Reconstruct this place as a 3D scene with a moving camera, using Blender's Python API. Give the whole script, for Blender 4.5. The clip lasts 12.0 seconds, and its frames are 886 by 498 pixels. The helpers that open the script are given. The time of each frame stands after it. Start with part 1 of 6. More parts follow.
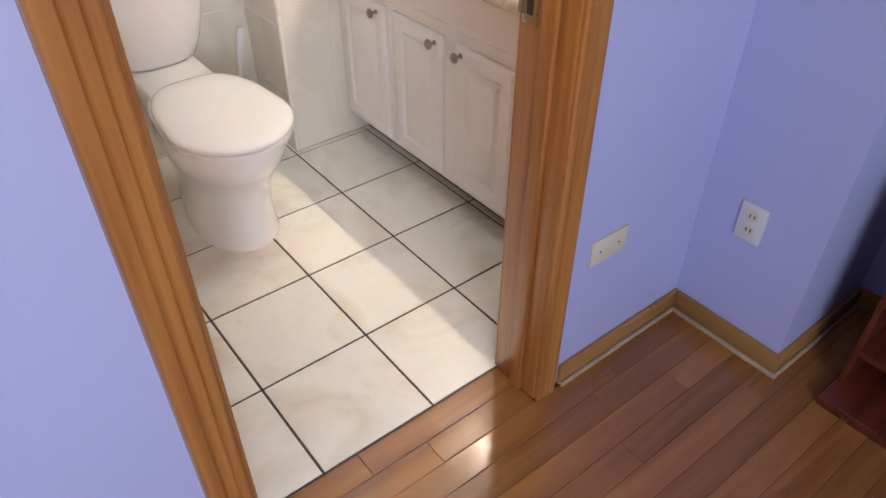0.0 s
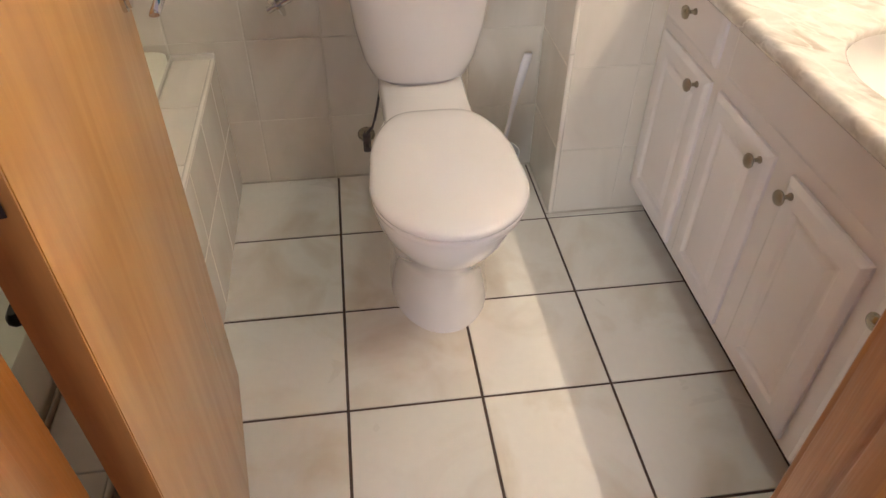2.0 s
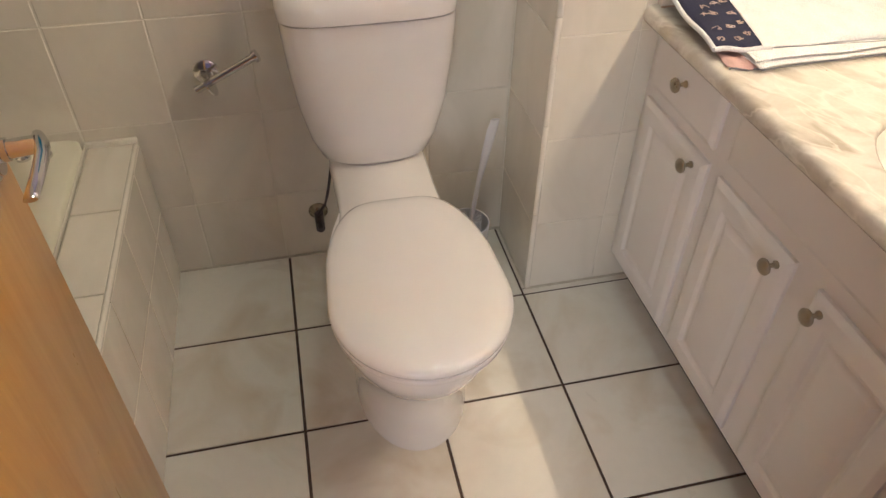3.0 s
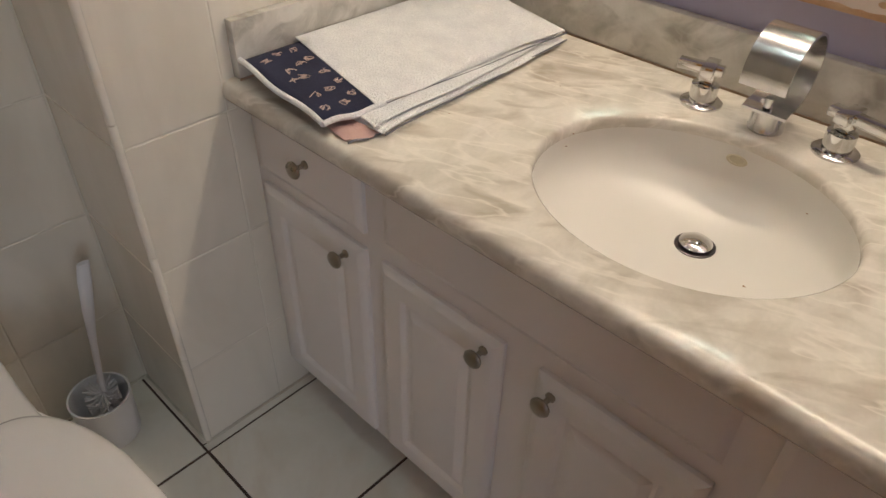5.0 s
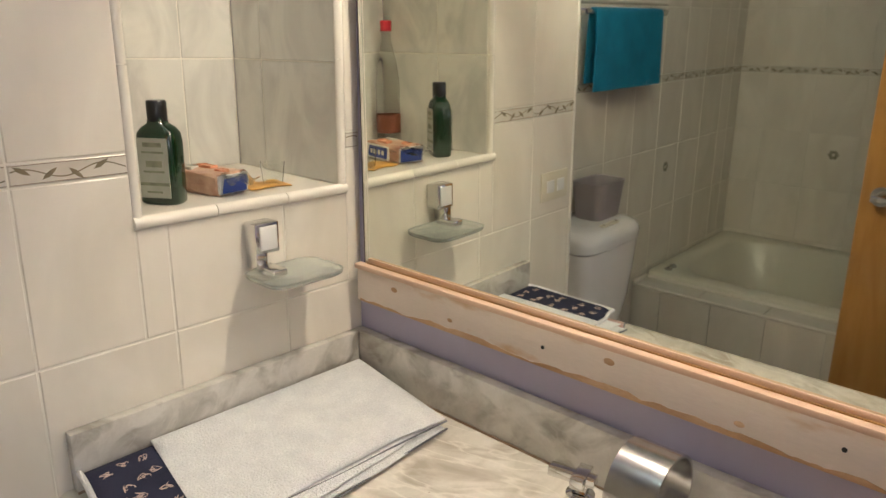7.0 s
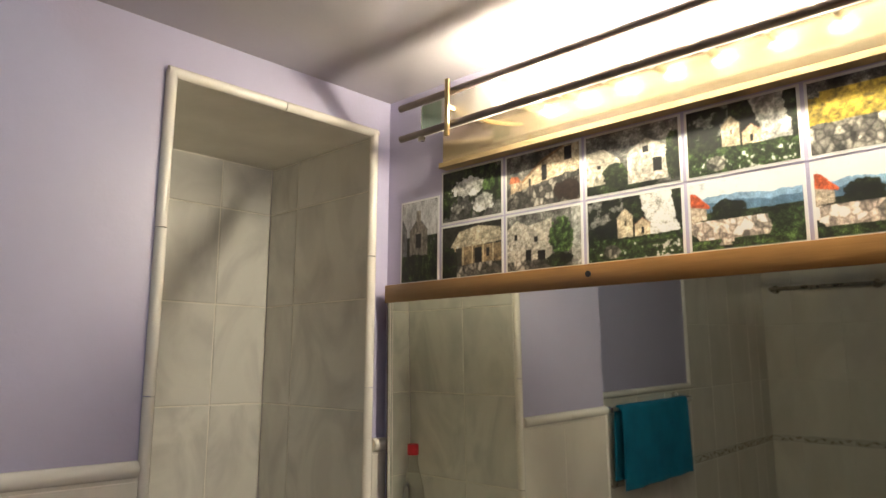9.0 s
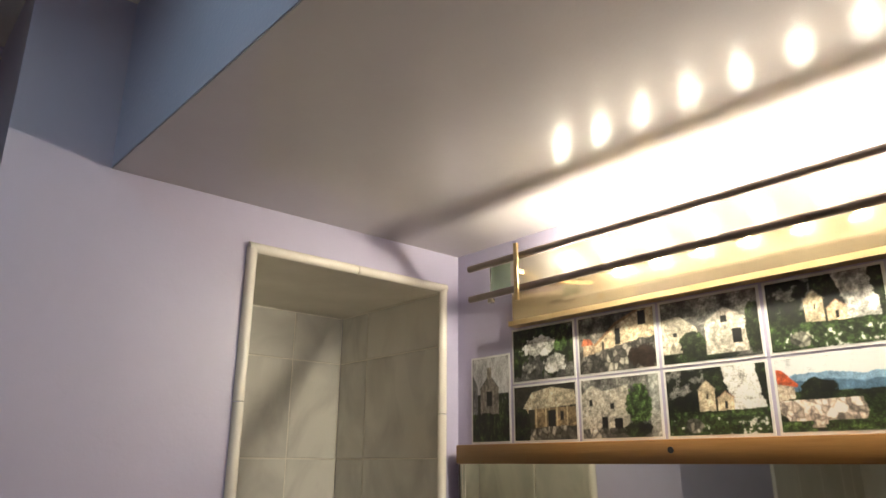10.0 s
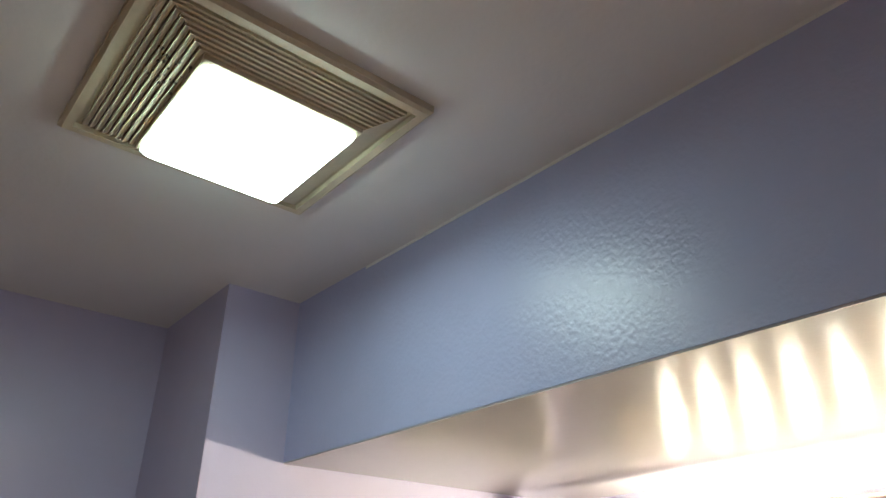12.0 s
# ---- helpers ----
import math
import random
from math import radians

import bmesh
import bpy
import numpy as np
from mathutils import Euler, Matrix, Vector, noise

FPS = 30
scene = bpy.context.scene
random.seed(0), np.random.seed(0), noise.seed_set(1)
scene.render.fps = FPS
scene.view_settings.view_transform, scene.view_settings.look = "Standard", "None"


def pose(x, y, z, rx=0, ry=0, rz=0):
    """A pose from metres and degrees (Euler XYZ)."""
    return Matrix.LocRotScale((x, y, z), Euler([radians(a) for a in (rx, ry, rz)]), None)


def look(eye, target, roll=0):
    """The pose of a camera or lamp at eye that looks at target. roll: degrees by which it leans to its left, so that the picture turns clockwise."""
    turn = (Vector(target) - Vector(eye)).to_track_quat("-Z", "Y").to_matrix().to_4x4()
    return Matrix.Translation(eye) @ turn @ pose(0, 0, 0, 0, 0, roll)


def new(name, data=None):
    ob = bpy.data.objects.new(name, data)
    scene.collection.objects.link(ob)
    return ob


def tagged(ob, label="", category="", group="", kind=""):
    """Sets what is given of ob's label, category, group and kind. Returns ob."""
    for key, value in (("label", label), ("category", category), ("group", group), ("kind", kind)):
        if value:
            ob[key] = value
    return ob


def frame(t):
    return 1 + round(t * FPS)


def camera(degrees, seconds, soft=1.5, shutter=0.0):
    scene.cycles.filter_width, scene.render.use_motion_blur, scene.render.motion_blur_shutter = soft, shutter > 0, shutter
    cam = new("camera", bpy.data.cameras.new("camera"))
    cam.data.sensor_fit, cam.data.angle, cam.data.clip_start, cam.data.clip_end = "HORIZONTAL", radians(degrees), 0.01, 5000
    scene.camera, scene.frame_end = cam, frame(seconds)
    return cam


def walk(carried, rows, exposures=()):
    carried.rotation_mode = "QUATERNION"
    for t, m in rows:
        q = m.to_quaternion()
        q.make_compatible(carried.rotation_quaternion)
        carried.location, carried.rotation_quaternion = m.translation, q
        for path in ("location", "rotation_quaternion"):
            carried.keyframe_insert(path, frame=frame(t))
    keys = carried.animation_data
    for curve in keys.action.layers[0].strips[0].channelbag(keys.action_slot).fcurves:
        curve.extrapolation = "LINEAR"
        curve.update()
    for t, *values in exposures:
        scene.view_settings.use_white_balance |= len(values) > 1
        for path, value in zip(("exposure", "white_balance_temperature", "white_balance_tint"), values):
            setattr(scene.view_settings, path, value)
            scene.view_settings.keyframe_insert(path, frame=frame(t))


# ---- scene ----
cam = camera(64.4, 12.0)
MIRROR_TILT, POT = 1.0, (1.645, 1.103)
PATH = [
    (0, (0.053, 0.012, 1.368), (1.01, 1.232, 0.105), 0.1),
    (0.5, (0.174, 0.142, 1.337), (0.758, 1.543, 0.034), 0.4),
    (0.8, (0.235, 0.23, 1.343), (0.632, 1.677, 0.02), 0.4),
    (1, (0.277, 0.275, 1.328), (0.59, 1.745, 0.008), 0.5),
    (1.5, (0.404, 0.36, 1.325), (0.617, 1.842, -0.001), 0.5),
    (2, (0.471, 0.521, 1.312), (0.683, 2.007, -0.009), 0.6),
    (2.5, (0.492, 0.686, 1.323), (0.722, 2.17, 0.002), 0.4),
    (3, (0.489, 0.834, 1.351), (0.827, 2.294, 0.027), 0.6),
    (3.5, (0.519, 0.957, 1.357), (1.079, 2.348, 0.035), 0.8),
    (3.7, (0.535, 0.991, 1.353), (1.204, 2.335, 0.031), 0.8),
    (5.3, (0.753, 1.154, 1.281), (1.923, 2.194, 0.037), 1.8),
    (5.5, (0.798, 1.158, 1.281), (1.983, 2.214, 0.065), 1.5),
    (6, (0.877, 1.138, 1.31), (2.156, 2.239, 0.235), 2.0),
    (6.5, (0.917, 1.112, 1.348), (2.264, 2.311, 0.482), 1.4),
    (7, (0.927, 1.101, 1.42), (2.349, 2.394, 0.867), 0.9),
    (7.5, (0.935, 1.109, 1.51), (2.418, 2.433, 1.289), 1.3),
    (7.7, (0.93, 1.125, 1.525), (2.443, 2.426, 1.395), 1.4),
    (9.3, (0.947, 1.145, 1.709), (2.317, 2.54, 2.128), 0.6),
    (9.5, (0.938, 1.141, 1.728), (2.273, 2.55, 2.209), 0.5),
    (10, (0.916, 1.138, 1.773), (2.162, 2.586, 2.366), 0.4),
    (10.5, (0.883, 1.148, 1.816), (2.064, 2.59, 2.542), 0.5),
    (11, (0.815, 1.159, 1.86), (1.958, 2.553, 2.727), 0.1),
    (11.5, (0.741, 1.148, 1.917), (1.862, 2.519, 2.846), 0.4),
    (12, (0.624, 1.11, 1.96), (1.765, 2.468, 2.885), 0.1),
]
EXPOSURES = [(0.0, 2.28, 6500, 9), (0.5, 2.06, 6550, 9), (1.0, 2.02, 6600, 9), (1.5, 2.03, 6800, 10), (2.0, 1.93, 7050, 11), (2.5, 1.77, 7500, 10), (3.0, 1.75, 7300, 10), (3.5, 1.5, 7000, 10), (5.5, 0.88, 6650, 7), (7.5, 1.0, 6500, 5), (9.5, -0.42, 6500, 4), (10.5, -0.15, 6500, 4), (11.5, 0.5, 6500, 4), (12.0, 0.6, 6500, 4)]
walk(cam, [(t, look(eye, target, roll)) for t, eye, target, roll in PATH], EXPOSURES)

# ---- world and lamps ----
NORTH, PILLAR_Y, EAST, WEST, SOUTH, HALL = 2.391, 2.126, 1.806, -0.856, 0.875, 0.745
PILLAR_X, CEIL, SOFFIT_X, SOFFIT_Z = 1.026, 2.437, 1.155, 2.168
DOOR_L, DOOR_R, DOOR_H = 0.213, 0.905, 2.03
NICHE = (1.376, 1.768, 1.165, 2.095, 2.466)
BULB_POWER, CEILING_POWER, WINDOW_POWER = 860.0, 13.5, 9.6

world = bpy.data.worlds.new("world")
scene.world = world
world.use_nodes = True
sky = world.node_tree.nodes.new("ShaderNodeTexSky")
sky.sky_type, sky.sun_disc, sky.sun_elevation, sky.sun_rotation = "NISHITA", False, radians(35), radians(200)
world.node_tree.links.new(sky.outputs[0], world.node_tree.nodes["Background"].inputs[0])
world.node_tree.nodes["Background"].inputs[1].default_value = 0.08


def area(name, m, sx, sy, watts, colour):
    lamp = bpy.data.lights.new(name, "AREA")
    lamp.shape, lamp.size, lamp.size_y, lamp.energy, lamp.color = "RECTANGLE", sx, sy, watts, colour
    ob = new(name, lamp)
    ob.matrix_world = m
    return ob


area("window_light", look((-0.55, -1.94, 1.45), (0.9, 0.9, 0.9)), 1.2, 1.1, WINDOW_POWER, (0.78, 0.84, 1.0))


# ---- materials ----
def mat(name, a, b=None, scale=6.0, rough=0.5, metal=0.0, bump=0.0, bump_scale=60.0, stretch=(1, 1, 1), coat=0.0,
        fine=0.0, vary=0.0, detail=4.0, spread=(0.35, 0.65), distort=0.0, rough_vary=0.06, bump_depth=0.002):
    """Two colours mixed by a broad noise, a finer grain over it, and a relief."""
    m = bpy.data.materials.new(name)
    m.use_nodes = True
    nt = m.node_tree
    bsdf = nt.nodes["Principled BSDF"]
    coords = nt.nodes.new("ShaderNodeTexCoord")
    info = nt.nodes.new("ShaderNodeObjectInfo")
    shift = nt.nodes.new("ShaderNodeVectorMath")
    shift.operation = "MULTIPLY_ADD"
    nt.links.new(info.outputs["Random"], shift.inputs[0])
    shift.inputs[1].default_value = (7.3, 5.1, 9.7)
    nt.links.new(coords.outputs["Object"], shift.inputs[2])
    place = nt.nodes.new("ShaderNodeMapping")
    place.inputs["Scale"].default_value = stretch
    nt.links.new(shift.outputs[0], place.inputs[0])

    def noise_at(s, d, dist=0.0):
        n = nt.nodes.new("ShaderNodeTexNoise")
        n.inputs["Scale"].default_value, n.inputs["Detail"].default_value = s, d
        n.inputs["Distortion"].default_value = dist
        nt.links.new(place.outputs[0], n.inputs["Vector"])
        return n.outputs["Fac"]

    def ramp(value, lo, hi):
        r = nt.nodes.new("ShaderNodeMapRange")
        r.inputs[1].default_value, r.inputs[2].default_value = lo, hi
        nt.links.new(value, r.inputs[0])
        return r.outputs[0]

    broad = noise_at(scale, detail, distort)
    mix = nt.nodes.new("ShaderNodeMix")
    mix.data_type = "RGBA"
    mix.inputs[6].default_value, mix.inputs[7].default_value = (*a, 1), (*(b or [c * 0.9 for c in a]), 1)
    nt.links.new(ramp(broad, *spread), mix.inputs[0])
    colour = mix.outputs[2]
    grain = noise_at(scale * 14, 3.0)
    tone = nt.nodes.new("ShaderNodeMath")
    tone.operation = "MULTIPLY_ADD"
    nt.links.new(grain, tone.inputs[0])
    tone.inputs[1].default_value, tone.inputs[2].default_value = 2 * fine, 1 - fine
    tone2 = nt.nodes.new("ShaderNodeMath")
    tone2.operation = "MULTIPLY_ADD"
    nt.links.new(info.outputs["Random"], tone2.inputs[0])
    tone2.inputs[1].default_value, tone2.inputs[2].default_value = 2 * vary, 1 - vary
    both = nt.nodes.new("ShaderNodeMath")
    both.operation = "MULTIPLY"
    nt.links.new(tone.outputs[0], both.inputs[0])
    nt.links.new(tone2.outputs[0], both.inputs[1])
    scaled = nt.nodes.new("ShaderNodeVectorMath")
    scaled.operation = "SCALE"
    nt.links.new(colour, scaled.inputs[0])
    nt.links.new(both.outputs[0], scaled.inputs["Scale"])
    nt.links.new(scaled.outputs[0], bsdf.inputs["Base Color"])
    rr = nt.nodes.new("ShaderNodeMapRange")
    rr.inputs[3].default_value, rr.inputs[4].default_value = max(rough - rough_vary, 0.02), min(rough + rough_vary, 1)
    nt.links.new(broad, rr.inputs[0])
    nt.links.new(rr.outputs[0], bsdf.inputs["Roughness"])
    bsdf.inputs["Metallic"].default_value, bsdf.inputs["Coat Weight"].default_value = metal, coat
    bsdf.inputs["Coat Roughness"].default_value = 0.08
    if bump:
        n = nt.nodes.new("ShaderNodeTexNoise")
        n.inputs["Scale"].default_value, n.inputs["Detail"].default_value = bump_scale, 3
        nt.links.new(place.outputs[0], n.inputs["Vector"])
        bp = nt.nodes.new("ShaderNodeBump")
        bp.inputs["Strength"].default_value, bp.inputs["Distance"].default_value = bump, bump_depth
        nt.links.new(n.outputs["Fac"], bp.inputs["Height"])
        nt.links.new(bp.outputs[0], bsdf.inputs["Normal"])
    return m


def glow(name, colour, strength):
    m = bpy.data.materials.new(name)
    m.use_nodes = True
    bsdf = m.node_tree.nodes["Principled BSDF"]
    bsdf.inputs["Base Color"].default_value = (0.8, 0.8, 0.78, 1)
    bsdf.inputs["Emission Color"].default_value = (*colour, 1)
    bsdf.inputs["Emission Strength"].default_value = strength
    return m


def glass(name, colour, rough=0.02, ior=1.45):
    m = bpy.data.materials.new(name)
    m.use_nodes = True
    bsdf = m.node_tree.nodes["Principled BSDF"]
    bsdf.inputs["Base Color"].default_value = (*colour, 1)
    bsdf.inputs["Transmission Weight"].default_value = 1.0
    bsdf.inputs["Roughness"].default_value, bsdf.inputs["IOR"].default_value = rough, ior
    return m


def painted(name, rough=0.35):
    """Shows the colour attribute of a print."""
    m = bpy.data.materials.new(name)
    m.use_nodes = True
    nt = m.node_tree
    at = nt.nodes.new("ShaderNodeVertexColor")
    at.layer_name = "print"
    nt.links.new(at.outputs[0], nt.nodes["Principled BSDF"].inputs["Base Color"])
    nt.nodes["Principled BSDF"].inputs["Roughness"].default_value = rough
    return m


LAVENDER = mat("lavender_paint", (0.48, 0.45, 0.605), (0.45, 0.42, 0.565), 2.5, 0.42, bump=0.12, bump_scale=160, fine=0.02)
LAVENDER_GLOSS = mat("glossy_lavender_paint", (0.42, 0.44, 0.65), (0.38, 0.40, 0.60), 2.5, 0.32, bump=0.34, bump_scale=170, fine=0.02)
SOFFIT_PAINT = mat("glossy_lilac_paint", (0.46, 0.43, 0.45), (0.43, 0.40, 0.42), 2.5, 0.17, bump=0.09, bump_scale=200, fine=0.02, rough_vary=0.03)
HALL_PAINT = mat("blue_lavender_paint", (0.455, 0.475, 0.745), (0.435, 0.455, 0.715), 2.0, 0.45, bump=0.15, bump_scale=150)
CEILING_PAINT = mat("ceiling_paint", (0.78, 0.76, 0.74), (0.72, 0.70, 0.68), 1.5, 0.55, bump=0.2, bump_scale=120)
WALL_TILE = mat("cream_marbled_wall_tile", (0.81, 0.755, 0.665), (0.72, 0.665, 0.575), 4.0, 0.10, fine=0.015, vary=0.02, stretch=(1, 1, 0.5), distort=1.6, rough_vary=0.02, bump=0.05, bump_scale=12)
NICHE_TILE = mat("grey_marbled_tile", (0.68, 0.66, 0.60), (0.54, 0.52, 0.48), 6.0, 0.16, fine=0.015, vary=0.01, stretch=(1.2, 1, 0.75), distort=1.8, spread=(0.42, 0.68))
WALL_GROUT = mat("pale_grout", (0.80, 0.76, 0.67), (0.70, 0.66, 0.57), 8, 0.8)
TRIM_TILE = mat("ivory_glazed_trim", (0.82, 0.77, 0.69), (0.76, 0.71, 0.63), 9, 0.2, vary=0.03)
FLOOR_TILE = mat("white_stone_look_floor_tile", (0.80, 0.76, 0.69), (0.67, 0.59, 0.485), 3.6, 0.3, fine=0.03, vary=0.05, distort=1.5, spread=(0.46, 0.72), bump=0.1, bump_scale=40)
FLOOR_GROUT = mat("dark_brown_grout", (0.10, 0.062, 0.045), (0.065, 0.043, 0.034), 20, 0.85, bump=0.3)
OAK = mat("honey_oak", (0.46, 0.195, 0.052), (0.32, 0.12, 0.028), 5.0, 0.32, stretch=(8, 8, 0.4), fine=0.1, bump=0.25, bump_scale=30, coat=0.25, distort=0.6)
OAK_X = mat("honey_oak_lengthwise", (0.40, 0.20, 0.07), (0.31, 0.14, 0.042), 5.0, 0.34, stretch=(0.45, 7, 7), fine=0.1, bump=0.2, bump_scale=30, coat=0.2)
OAK_Y = mat("honey_oak_crosswise", (0.36, 0.19, 0.06), (0.26, 0.13, 0.04), 5.0, 0.34, stretch=(7, 0.45, 7), fine=0.1, bump=0.2, bump_scale=30, coat=0.1)
VENEER = mat("maple_veneer", (0.585, 0.30, 0.085), (0.47, 0.215, 0.05), 3.0, 0.3, stretch=(5, 5, 0.55), fine=0.05, bump=0.04, coat=0.35, distort=1.8, spread=(0.3, 0.75))
DOOR_EDGE = mat("stained_oak_edge", (0.60, 0.29, 0.08), (0.50, 0.22, 0.06), 5.0, 0.4, stretch=(5, 5, 0.4), fine=0.1)
PLANK = mat("varnished_floor_plank", (0.35, 0.145, 0.038), (0.23, 0.086, 0.025), 3.0, 0.26, stretch=(0.5, 6, 6), fine=0.07, vary=0.16, coat=0.35, distort=0.8, bump=0.08)
UNDER_PLANKS = mat("brown_plank_joint", (0.11, 0.045, 0.016), (0.08, 0.03, 0.012), 8, 0.7)
MAHOGANY = mat("dark_red_mahogany", (0.16, 0.03, 0.015), (0.09, 0.02, 0.01), 4, 0.25, stretch=(0.5, 6, 6), fine=0.1, coat=0.4)
CHINA = mat("white_glazed_china", (0.86, 0.825, 0.805), (0.84, 0.80, 0.78), 3, 0.06, coat=0.8, rough_vary=0.02)
SEAT = mat("white_seat_plastic", (0.87, 0.835, 0.815), (0.85, 0.81, 0.79), 3, 0.09, coat=0.8, rough_vary=0.02)
for glazed in (CHINA, SEAT):
    glazed.node_tree.nodes["Principled BSDF"].inputs["Coat Roughness"].default_value = 0.03
TUB = mat("cream_acrylic", (0.70, 0.67, 0.55), (0.67, 0.63, 0.52), 3, 0.3)
CABINET = mat("white_cabinet_foil", (0.79, 0.75, 0.735), (0.76, 0.72, 0.705), 3, 0.4, fine=0.01)
SINK_CHINA = mat("ivory_sink", (0.77, 0.735, 0.69), (0.74, 0.705, 0.66), 3, 0.33, rough_vary=0.03)
SATIN = mat("satin_chrome", (0.66, 0.65, 0.65), (0.60, 0.59, 0.59), 8, 0.2, metal=1.0, stretch=(1, 6, 1), rough_vary=0.03)
BRUSH_WHITE = mat("blue_white_plastic", (0.78, 0.77, 0.80), (0.74, 0.73, 0.76), 6, 0.3)
CHROME = mat("chrome", (0.72, 0.71, 0.70), (0.68, 0.67, 0.66), 8, 0.09, metal=1.0, rough_vary=0.03)
NICKEL = mat("brushed_nickel", (0.40, 0.36, 0.29), (0.31, 0.27, 0.22), 30, 0.28, metal=1.0)
BRONZE = mat("dark_hinge_metal", (0.12, 0.10, 0.105), (0.07, 0.06, 0.062), 25, 0.42, metal=0.8)
BRASS = mat("worn_brass", (0.62, 0.47, 0.25), (0.50, 0.38, 0.2), 12, 0.35, metal=0.8)
LAMP_RAIL = mat("tarnished_rail", (0.30, 0.25, 0.22), (0.22, 0.18, 0.16), 15, 0.35, metal=0.7)
# near-black colour painted in for the shade inside recesses
SHADE = mat("recess_shade", (0.03, 0.02, 0.018), None, 5, 0.8)
PINE = mat("peeling_whitewashed_pine", (0.78, 0.68, 0.60), (0.60, 0.38, 0.20), 7, 0.6, stretch=(2, 0.9, 3), spread=(0.60, 0.72), fine=0.05, bump=0.3, bump_scale=40)
BARE = mat("peeled_orange_pine", (0.64, 0.43, 0.27), (0.48, 0.28, 0.15), 16, 0.6, stretch=(2, 0.5, 2), fine=0.15, bump=0.3)
PINE_EDGE = mat("bare_pine", (0.78, 0.56, 0.42), (0.66, 0.42, 0.28), 5, 0.5, stretch=(7, 0.5, 7), fine=0.06)
WHITE_TERRY = mat("white_terry", (0.88, 0.87, 0.88), (0.80, 0.79, 0.81), 26, 0.95, fine=0.22, bump=1.0, bump_scale=330, bump_depth=0.0042)
NAVY = mat("navy_cloth", (0.012, 0.014, 0.04), (0.02, 0.022, 0.055), 20, 0.9, bump=0.5, bump_scale=400)
PINK_CLOTH = mat("dusty_pink_cloth", (0.55, 0.36, 0.33), (0.48, 0.30, 0.28), 20, 0.9, bump=0.5, bump_scale=400)
TEAL = mat("teal_terry", (0.0, 0.19, 0.33), (0.0, 0.15, 0.27), 12, 0.95, fine=0.12, bump=0.8, bump_scale=350)
PURPLE = mat("purple_glazed_pot", (0.080, 0.006, 0.055), (0.060, 0.004, 0.042), 5, 0.35, coat=0.1)
STRAW = mat("dry_stem", (0.45, 0.30, 0.14), (0.30, 0.17, 0.07), 30, 0.8)
SOIL = mat("dry_soil", (0.14, 0.08, 0.04), (0.06, 0.035, 0.02), 60, 0.95, bump=1.0, bump_scale=150)
LEAF = mat("dried_leaf", (0.30, 0.12, 0.04), (0.2, 0.08, 0.03), 40, 0.8)
PLASTIC = mat("white_plastic", (0.72, 0.71, 0.70), (0.68, 0.67, 0.66), 6, 0.35)
IVORY = mat("ivory_plastic", (0.70, 0.64, 0.50), (0.66, 0.60, 0.46), 6, 0.4)
VENT = mat("yellowed_vent_plastic", (0.60, 0.53, 0.38), (0.50, 0.43, 0.30), 12, 0.45, fine=0.08)
# dark brown painted as the shade behind the fan louvres
VENT_SHADE = mat("vent_cavity_shade", (0.10, 0.085, 0.06), (0.06, 0.05, 0.035), 12, 0.7)
BLACK = mat("black_plastic", (0.012, 0.012, 0.012), None, 5, 0.3)
BASKET = mat("mauve_grey_plastic", (0.38, 0.33, 0.34), (0.34, 0.29, 0.30), 6, 0.45)
LABEL = mat("paper_label", (0.52, 0.52, 0.46), (0.45, 0.45, 0.40), 30, 0.6)
BOTTLE_PAPER = mat("grey_green_paper", (0.40, 0.41, 0.35), (0.33, 0.34, 0.29), 30, 0.5)
LABEL_BLUE = mat("blue_print", (0.02, 0.06, 0.35), None, 20, 0.4)
BAR_SOAP = mat("orange_pink_print", (0.66, 0.44, 0.30), (0.42, 0.22, 0.15), 18, 0.4)
GREY_INK = mat("olive_grey_ink", (0.24, 0.26, 0.18), (0.16, 0.17, 0.12), 60, 0.6)
RED_PRINT = mat("faded_red_print", (0.55, 0.16, 0.09), (0.65, 0.35, 0.2), 40, 0.45)
INK = mat("dark_ink", (0.03, 0.03, 0.03), None, 20, 0.6)
RED = mat("red_cap", (0.6, 0.02, 0.04), None, 20, 0.4)
GREEN_GLASS = mat("dark_green_plastic", (0.003, 0.028, 0.009), (0.002, 0.02, 0.006), 6, 0.12, coat=0.5)
CLEAR = glass("clear_glass", (0.90, 0.97, 0.93), 0.02)
CLEAR.node_tree.nodes["Principled BSDF"].inputs["Base Color"].default_value = (0.86, 0.95, 0.9, 1)
PET = glass("thin_clear_plastic", (0.96, 0.97, 0.96), 0.03, 1.10)
FROSTED = glass("ribbed_lamp_glass", (0.98, 0.98, 0.95), 0.38, 1.35)
SILVER = mat("mirror_silver", (0.80, 0.82, 0.74), (0.80, 0.82, 0.74), 1, 0.02, metal=1.0, rough_vary=0.0)
PRINT = painted("photo_print", 0.5)
WALL_TILE.node_tree.nodes["Principled BSDF"].inputs["Coat Weight"].default_value = 0.5
WALL_TILE.node_tree.nodes["Principled BSDF"].inputs["Coat Roughness"].default_value = 0.03
BULB = glow("halogen_glow", (1.0, 0.88, 0.70), BULB_POWER)
LENS = glow("ceiling_lens_glow", (0.80, 1.0, 0.98), CEILING_POWER)


